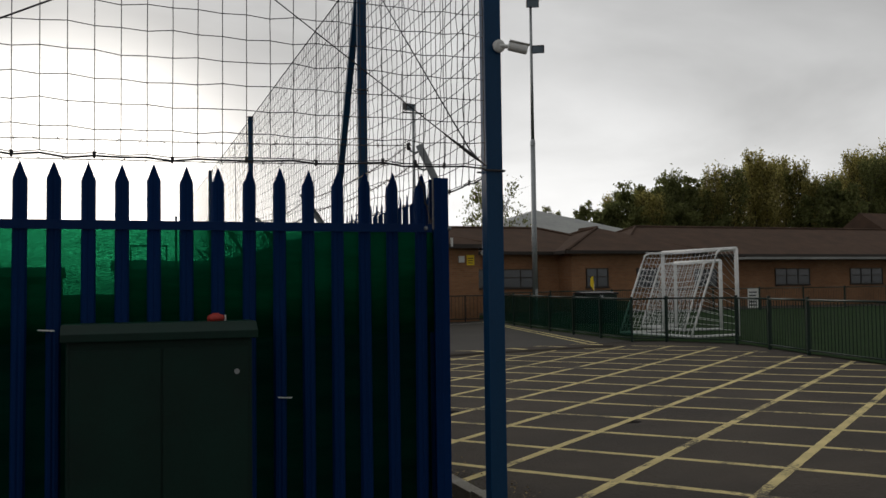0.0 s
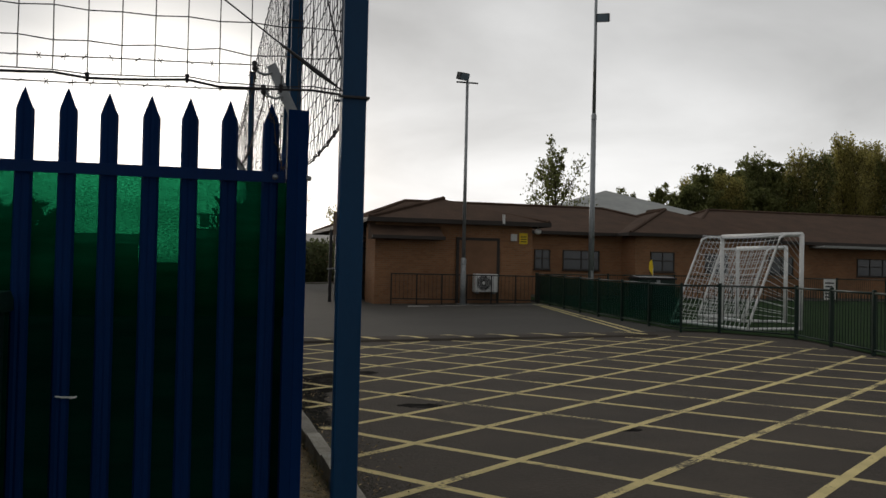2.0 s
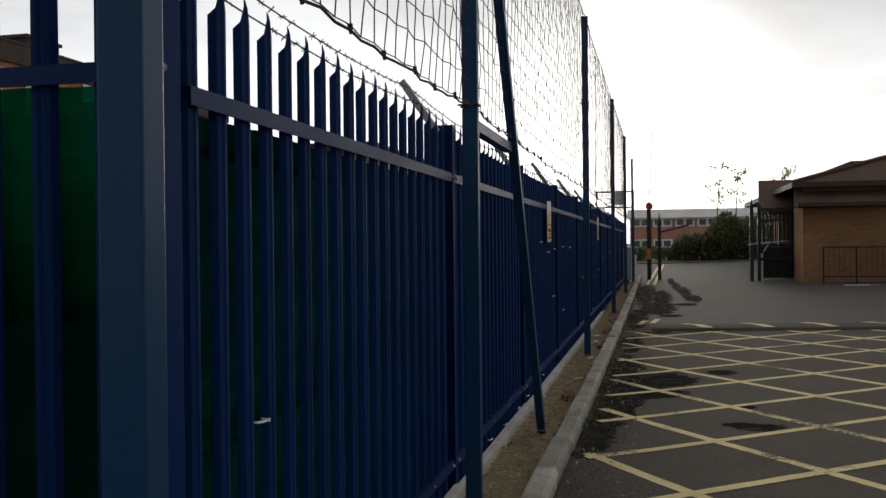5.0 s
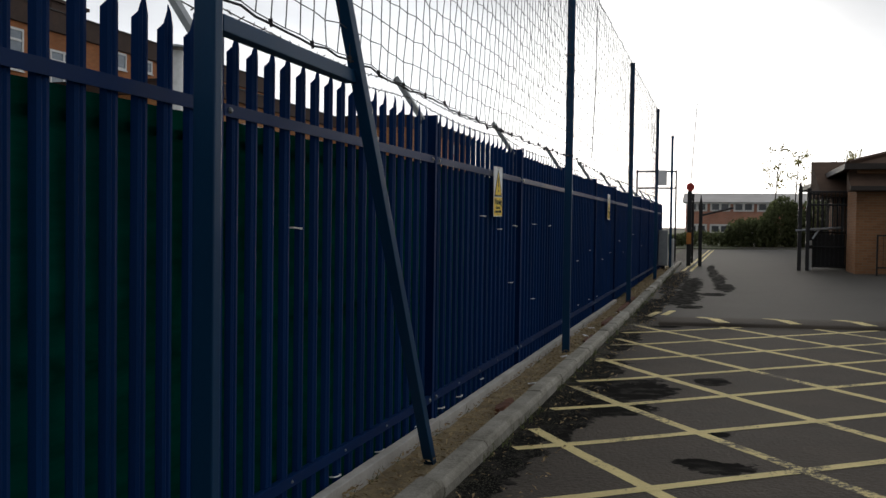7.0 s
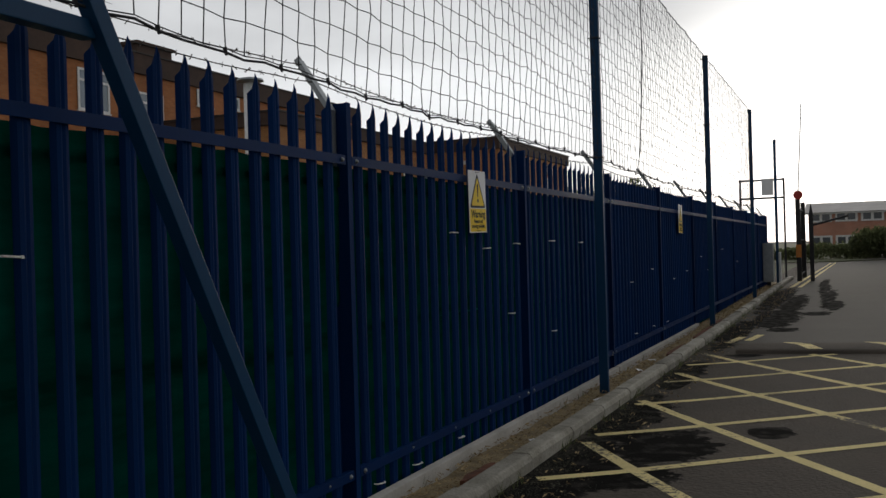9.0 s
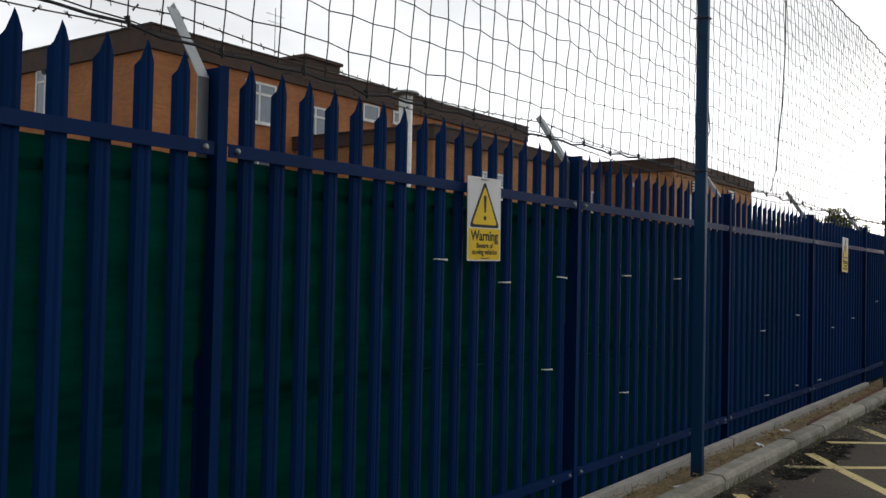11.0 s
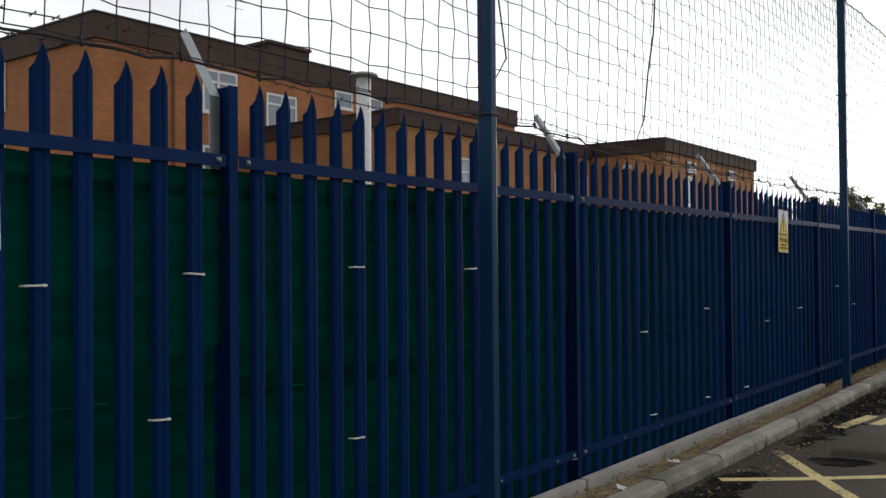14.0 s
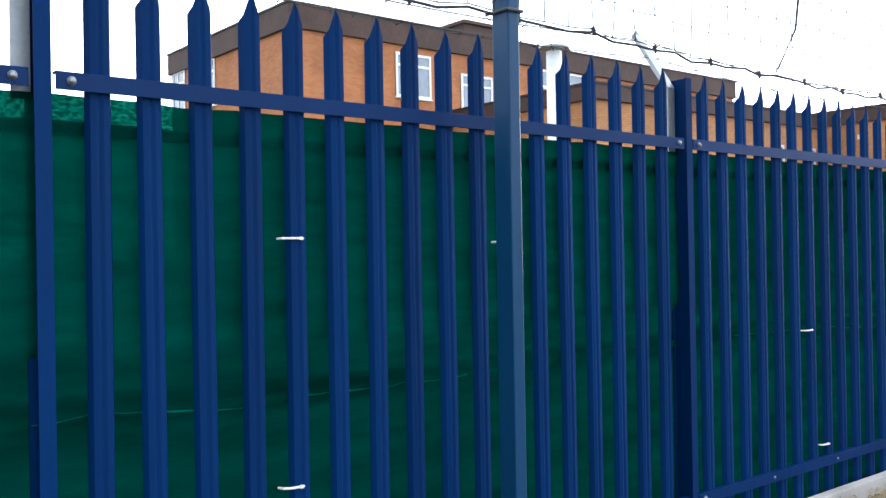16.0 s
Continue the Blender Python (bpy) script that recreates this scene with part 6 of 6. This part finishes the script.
# ---------------------------------------------------------------- trees and hedges
def tree_mesh_pair(seed, height, crown_from, width, leaves, size, top_width=0.3, droop=0.0, gaps=0.25):
    """Trunk with limbs, and a crown of many small leaf clumps set along the limbs."""
    rnd = random.Random(seed)
    wood, crown = Shape(), Shape()
    lean = Vector((rnd.uniform(-0.03, 0.03), rnd.uniform(-0.03, 0.03), 1))
    stem = [lean * (height * 0.95 * i / 8) + Vector((0.03 * height * noise.noise((seed, i * 0.4, 0)), 0.03 * height * noise.noise((i * 0.4, seed, 3)), 0)) * (i / 8) for i in range(9)]
    wood.tube(stem, [0.022 * height * (1 - i / 8.6) + 0.01 for i in range(9)], 7)
    ends = []
    for k in range(int(14 + height)):
        u = crown_from + (1 - crown_from) * (k + rnd.random()) / (14 + height)
        f = u * 8
        i = min(7, int(f))
        p = stem[i].lerp(stem[i + 1], f - i)
        v = (u - crown_from) / (1 - crown_from)
        reach = width * (math.sin(math.pi * min(1, v * 0.85 + 0.12)) ** 0.7 * (1 - v) + top_width * v) * rnd.uniform(0.55, 1.15)
        a = k * 2.4 + rnd.uniform(-0.5, 0.5)
        d = Vector((math.cos(a), math.sin(a), rnd.uniform(0.35, 1.1) - droop))
        q1, q2 = p + d * reach * 0.5, p + d * reach + Vector((0, 0, 0.12 * reach))
        wood.tube([p, q1, q2], [0.008 * height * (1 - v * 0.7), 0.005 * height * (1 - v * 0.7), 0.008], 5)
        ends += [(p.lerp(q1, 0.6), reach), (q1, reach), (q2, reach), (q1.lerp(q2, 0.5), reach)]
        for _ in range(3):
            e = q1.lerp(q2, rnd.random()) + Vector((rnd.gauss(0, 1), rnd.gauss(0, 1), rnd.gauss(0, 0.8))) * reach * 0.25
            wood.tube([q1.lerp(q2, rnd.random()), e], [0.012, 0.006], 4)
            ends.append((e, reach * 0.8))
    ends = [e for e in ends if rnd.random() > gaps]
    for i in range(leaves):
        p, reach = rnd.choice(ends)
        c = p + Vector((rnd.gauss(0, 1), rnd.gauss(0, 1), rnd.gauss(0, 0.9))) * (0.16 * reach + 0.05 * size)
        m = Matrix.Translation(c) @ Euler((rnd.uniform(0, 6.3), rnd.uniform(0, 6.3), rnd.uniform(0, 6.3))).to_matrix().to_4x4()
        l = size * rnd.uniform(0.5, 1.2)
        crown.add([m @ Vector(p) for p in ((-l, 0, 0), (-0.2 * l, -0.5 * l, 0.1 * l), (l, 0, 0), (0.1 * l, 0.5 * l, 0.12 * l))], [(0, 1, 2, 3)])
    return wood, crown


def make_tree(label, at, seed, height, crown_from, width, leaves, size, leaf, **kw):
    t = thing("tree", label, "tree", at=at, group=kw.pop("group", ""))
    wood, crown = tree_mesh_pair(seed, height, crown_from, width, leaves, size, **kw)
    part("trunk", wood, BARK, t)
    tagged(part("crown", crown, leaf, t), kind="stuff")
    return t


make_tree("bare-looking autumn tree with sparse dark leaves behind the school", (21.2, 50.5, 0), 3, 8.0, 0.2, 2.6, 4200, 0.11, LEAF_DARK, top_width=0.3, gaps=0.12, droop=-0.9)
def poplar_pair(seed, height, width, leaves, size, base=0.12):
    """A columnar tree: steep limbs close to a straight trunk, leaf clumps along them with gaps between."""
    rnd = random.Random(seed)
    wood, crown = Shape(), Shape()
    stem = [Vector((0.02 * height * noise.noise((seed, i * 0.5, 0)), 0.02 * height * noise.noise((i * 0.5, seed, 3)), height * i / 8)) for i in range(9)]
    wood.tube(stem, [0.013 * height * (1 - i / 8.4) + 0.01 for i in range(9)], 6)
    limbs = []
    for k in range(44):
        u = base + (0.93 - base) * (k + rnd.random()) / 44
        f = u * 8
        p = stem[int(f)].lerp(stem[min(8, int(f) + 1)], f - int(f))
        full = math.sin(math.pi * (0.16 + 0.72 * (u - base) / (1 - base))) ** 0.8
        a, out = k * 2.4 + rnd.uniform(-0.6, 0.6), width * full * rnd.uniform(0.5, 1.1)
        rise = min(height * rnd.uniform(0.1, 0.2), (height - p.z) * 1.02)
        q1 = p + Vector((math.cos(a) * out * 0.7, math.sin(a) * out * 0.7, rise * 0.45))
        q2 = p + Vector((math.cos(a) * out, math.sin(a) * out, rise))
        wood.tube([p, q1, q2], [0.05, 0.03, 0.01], 4)
        if rnd.random() > 0.12:
            limbs.append((p, q1, q2))
    for i in range(leaves):
        p, q1, q2 = rnd.choice(limbs)
        t = rnd.random() ** 0.7
        c = p.lerp(q1, t * 2) if t < 0.5 else q1.lerp(q2, t * 2 - 1)
        c = c + Vector((rnd.gauss(0, 0.26), rnd.gauss(0, 0.26), rnd.gauss(0, 0.42)))
        m = Matrix.Translation(c) @ Euler((rnd.uniform(0, 6.3), rnd.uniform(0, 6.3), rnd.uniform(0, 6.3))).to_matrix().to_4x4()
        l = size * rnd.uniform(0.5, 1.2)
        crown.add([m @ Vector(v) for v in ((-l, 0, 0), (-0.2 * l, -0.5 * l, 0.1 * l), (l, 0, 0), (0.1 * l, 0.5 * l, 0.12 * l))], [(0, 1, 2, 3)])
    return wood, crown


def make_poplar(label, at, seed, height, width, leaves, size, leaf, base=0.12):
    t = thing("tree", label, "tree", at=at, group="tree belt")
    wood, crown = poplar_pair(seed, height, width, leaves, size, base)
    part("trunk", wood, BARK, t)
    tagged(part("crown", crown, leaf, t), kind="stuff")
    return t


def thin_tree(at, seed, height, lean):
    """A slender young tree seen against the sky: bare stem, few twigs, tufts of leaves near the top."""
    rnd = random.Random(seed)
    t = thing("tree", "thin young tree with sparse leaves beyond the road", "tree", at=at)
    wood, crown = Shape(), Shape()
    stem = [Vector((lean * (i / 6) ** 2 + 0.1 * noise.noise((seed, i, 0)), 0.1 * noise.noise((i, seed, 2)), height * 0.92 * i / 6)) for i in range(7)]
    wood.tube(stem, [0.07, 0.065, 0.06, 0.05, 0.04, 0.03, 0.015], 6)
    for k in range(15):
        f = rnd.uniform(3.2, 6)
        p = stem[int(min(f, 5))].lerp(stem[int(min(f, 5)) + 1], min(1, f - int(min(f, 5))))
        a, r = rnd.uniform(0, 6.28), rnd.uniform(0.4, 1.15)
        q = p + Vector((r * math.cos(a), r * math.sin(a), rnd.uniform(0.1, 0.8)))
        wood.tube([p, p.lerp(q, 0.5) + Vector((0, 0, 0.08)), q], [0.02, 0.014, 0.008], 4)
        for i in range(16):
            c = p.lerp(q, rnd.uniform(0.55, 1.1)) + Vector((rnd.gauss(0, 0.14), rnd.gauss(0, 0.14), rnd.gauss(0, 0.14)))
            m = Matrix.Translation(c) @ Euler((rnd.uniform(0, 6.3), rnd.uniform(0, 6.3), rnd.uniform(0, 6.3))).to_matrix().to_4x4()
            l = 0.13 * rnd.uniform(0.5, 1.2)
            crown.add([m @ Vector(v) for v in ((-l, 0, 0), (0, -0.5 * l, 0.1 * l), (l, 0, 0), (0, 0.5 * l, 0.1 * l))], [(0, 1, 2, 3)])
    part("trunk", wood, BARK, t)
    tagged(part("crown", crown, LEAF_WARM, t), kind="stuff")
    return t


for x, y, seed, h, lean in ((7.7, 80, 31, 8.2, 0.4), (9.2, 80.5, 32, 7.9, 0.3), (12.5, 80, 33, 7.8, 0.3), (13.6, 81, 34, 7.4, -0.2)):
    thin_tree((x, y, 0), seed, h, lean)

kinds = [make_tree("tall dense tree in a dark belt behind the school", (53.0, 92, 0), 21, 10.0, 0.08, 3.2, 5200, 0.2, LEAF_DARK, group="tree belt", top_width=0.45, gaps=0.25, droop=-0.3),
         make_poplar("tall poplar in the belt behind the school", (61, 91, 0), 22, 14.5, 1.9, 5200, 0.17, LEAF_DARK, 0.1),
         make_poplar("tall poplar turning yellow-green in the belt behind the school", (66, 90, 0), 23, 15.0, 1.8, 4600, 0.17, LEAF_WARM, 0.1),
         make_poplar("slender poplar with bare lower limbs in the belt behind the school", (72, 90, 0), 24, 17.2, 1.7, 4200, 0.17, LEAF_WARM, 0.3)]
TOPS = [max(v.co.z for c in k.children for v in c.data.vertices) for k in kinds]
SKYLINE = ((50, 11.6), (52.6, 13.0), (54.5, 13.7), (58.6, 14.0), (61.2, 14.6), (65.1, 14.9), (67, 15.8), (68.4, 16.7), (71.6, 17.3), (75.8, 17.6), (79.1, 17.3), (80.8, 15.6), (83, 15.1), (84, 16.7), (86.2, 18.4), (90, 20.1), (98, 21))
rnd = random.Random(9)


def belt_tree(k, x, y, top):
    c = copy_thing(kinds[k], Matrix.Translation((x, y, 0)) @ pose(0, 0, 0, 0, 0, rnd.uniform(0, 360)))
    sc = top / TOPS[k]
    c.scale = (sc * rnd.uniform(0.9, 1.15), sc * rnd.uniform(0.9, 1.15), sc)
    return c


for i in range(44):
    x = 51.2 + 1.02 * i + rnd.uniform(-0.35, 0.35)
    y = 90 + rnd.uniform(-2, 5)
    top = float(np.interp(x, [p[0] for p in SKYLINE], [p[1] for p in SKYLINE])) * y / 90 * rnd.uniform(0.9, 1.0)
    k = 3 if 69 < x < 79 and rnd.random() < 0.55 else (rnd.choice((1, 2, 3)) if x > 84 else rnd.choice((0, 1, 1, 2, 2)) if x < 66 else rnd.choice((1, 2)))
    belt_tree(k, x * y / 90, y, top)
for x, top in ((54, 10.5), (57.5, 10.5), (61, 11), (65, 10), (78.5, 13.0), (80.5, 14.2), (82.6, 13.8), (84.8, 12.5), (88, 12)):
    belt_tree(0, x, 88, top)
for x, y, top in ((47.8, 95, 11.1), (51.2, 95, 11.8)):
    c = belt_tree(0, x, y, top)
    c.scale = (c.scale.z * 0.75, c.scale.z * 0.75, c.scale.z)
    tagged(c, "dark bushy tree behind the hall", "tree", "tree belt")


def hedge(label, cx, cy, lx, ly, h, n, size, seed):
    rnd = random.Random(seed)
    s = Shape()
    for i in range(n):
        u, v, w = rnd.uniform(-1, 1), rnd.uniform(-1, 1), rnd.random() ** 0.6
        top = h * (0.72 + 0.4 * noise.noise((u * lx * 0.35 + seed, v, 1.1)) - 0.35 * u * u)
        p = Vector((cx + u * lx, cy + v * ly, w * top))
        m = Matrix.Translation(p) @ Euler((rnd.uniform(0, 6.3), rnd.uniform(0, 6.3), rnd.uniform(0, 6.3))).to_matrix().to_4x4()
        l = size * rnd.uniform(0.5, 1.2)
        s.add([m @ Vector(q) for q in ((-l, 0, 0), (0, -0.5 * l, 0.1 * l), (l, 0, 0), (0, 0.5 * l, 0.1 * l))], [(0, 1, 2, 3)])
    return solid("bush", s, LEAF_BUSH, label, "bush", kind="stuff")


hedge("dense dark green bush at the end of the road", 7.9, 71, 1.75, 1.5, 4.6, 4200, 0.16, 1)
hedge("low dark hedge at the end of the road", 5.2, 72, 6.5, 1.2, 1.6, 5200, 0.15, 2)
hedge("mid-height green bush at the end of the road", 5.75, 71.2, 1.7, 1.2, 2.7, 2600, 0.16, 5)
hedge("broad dark green bush behind the open gate", 10.6, 71.5, 2.1, 1.5, 4.1, 3600, 0.17, 6)
hedge("low hedge beside the road end", 13.0, 73, 5.0, 1.5, 2.6, 3500, 0.2, 3)
for i in range(9):
    c = copy_thing(kinds[0], Matrix.Translation((-25.5 + 1.6 * i, 92 + rnd.uniform(-3, 5), 0)) @ pose(0, 0, 0, 0, 0, rnd.uniform(0, 360)))
    sc = 7.4 / TOPS[0] * rnd.uniform(0.85, 1.08)
    c.scale = (sc * 1.25, sc * 1.25, sc)
    tagged(c, "dark bushy tree far behind the brick block", "tree", "trees behind the brick block")
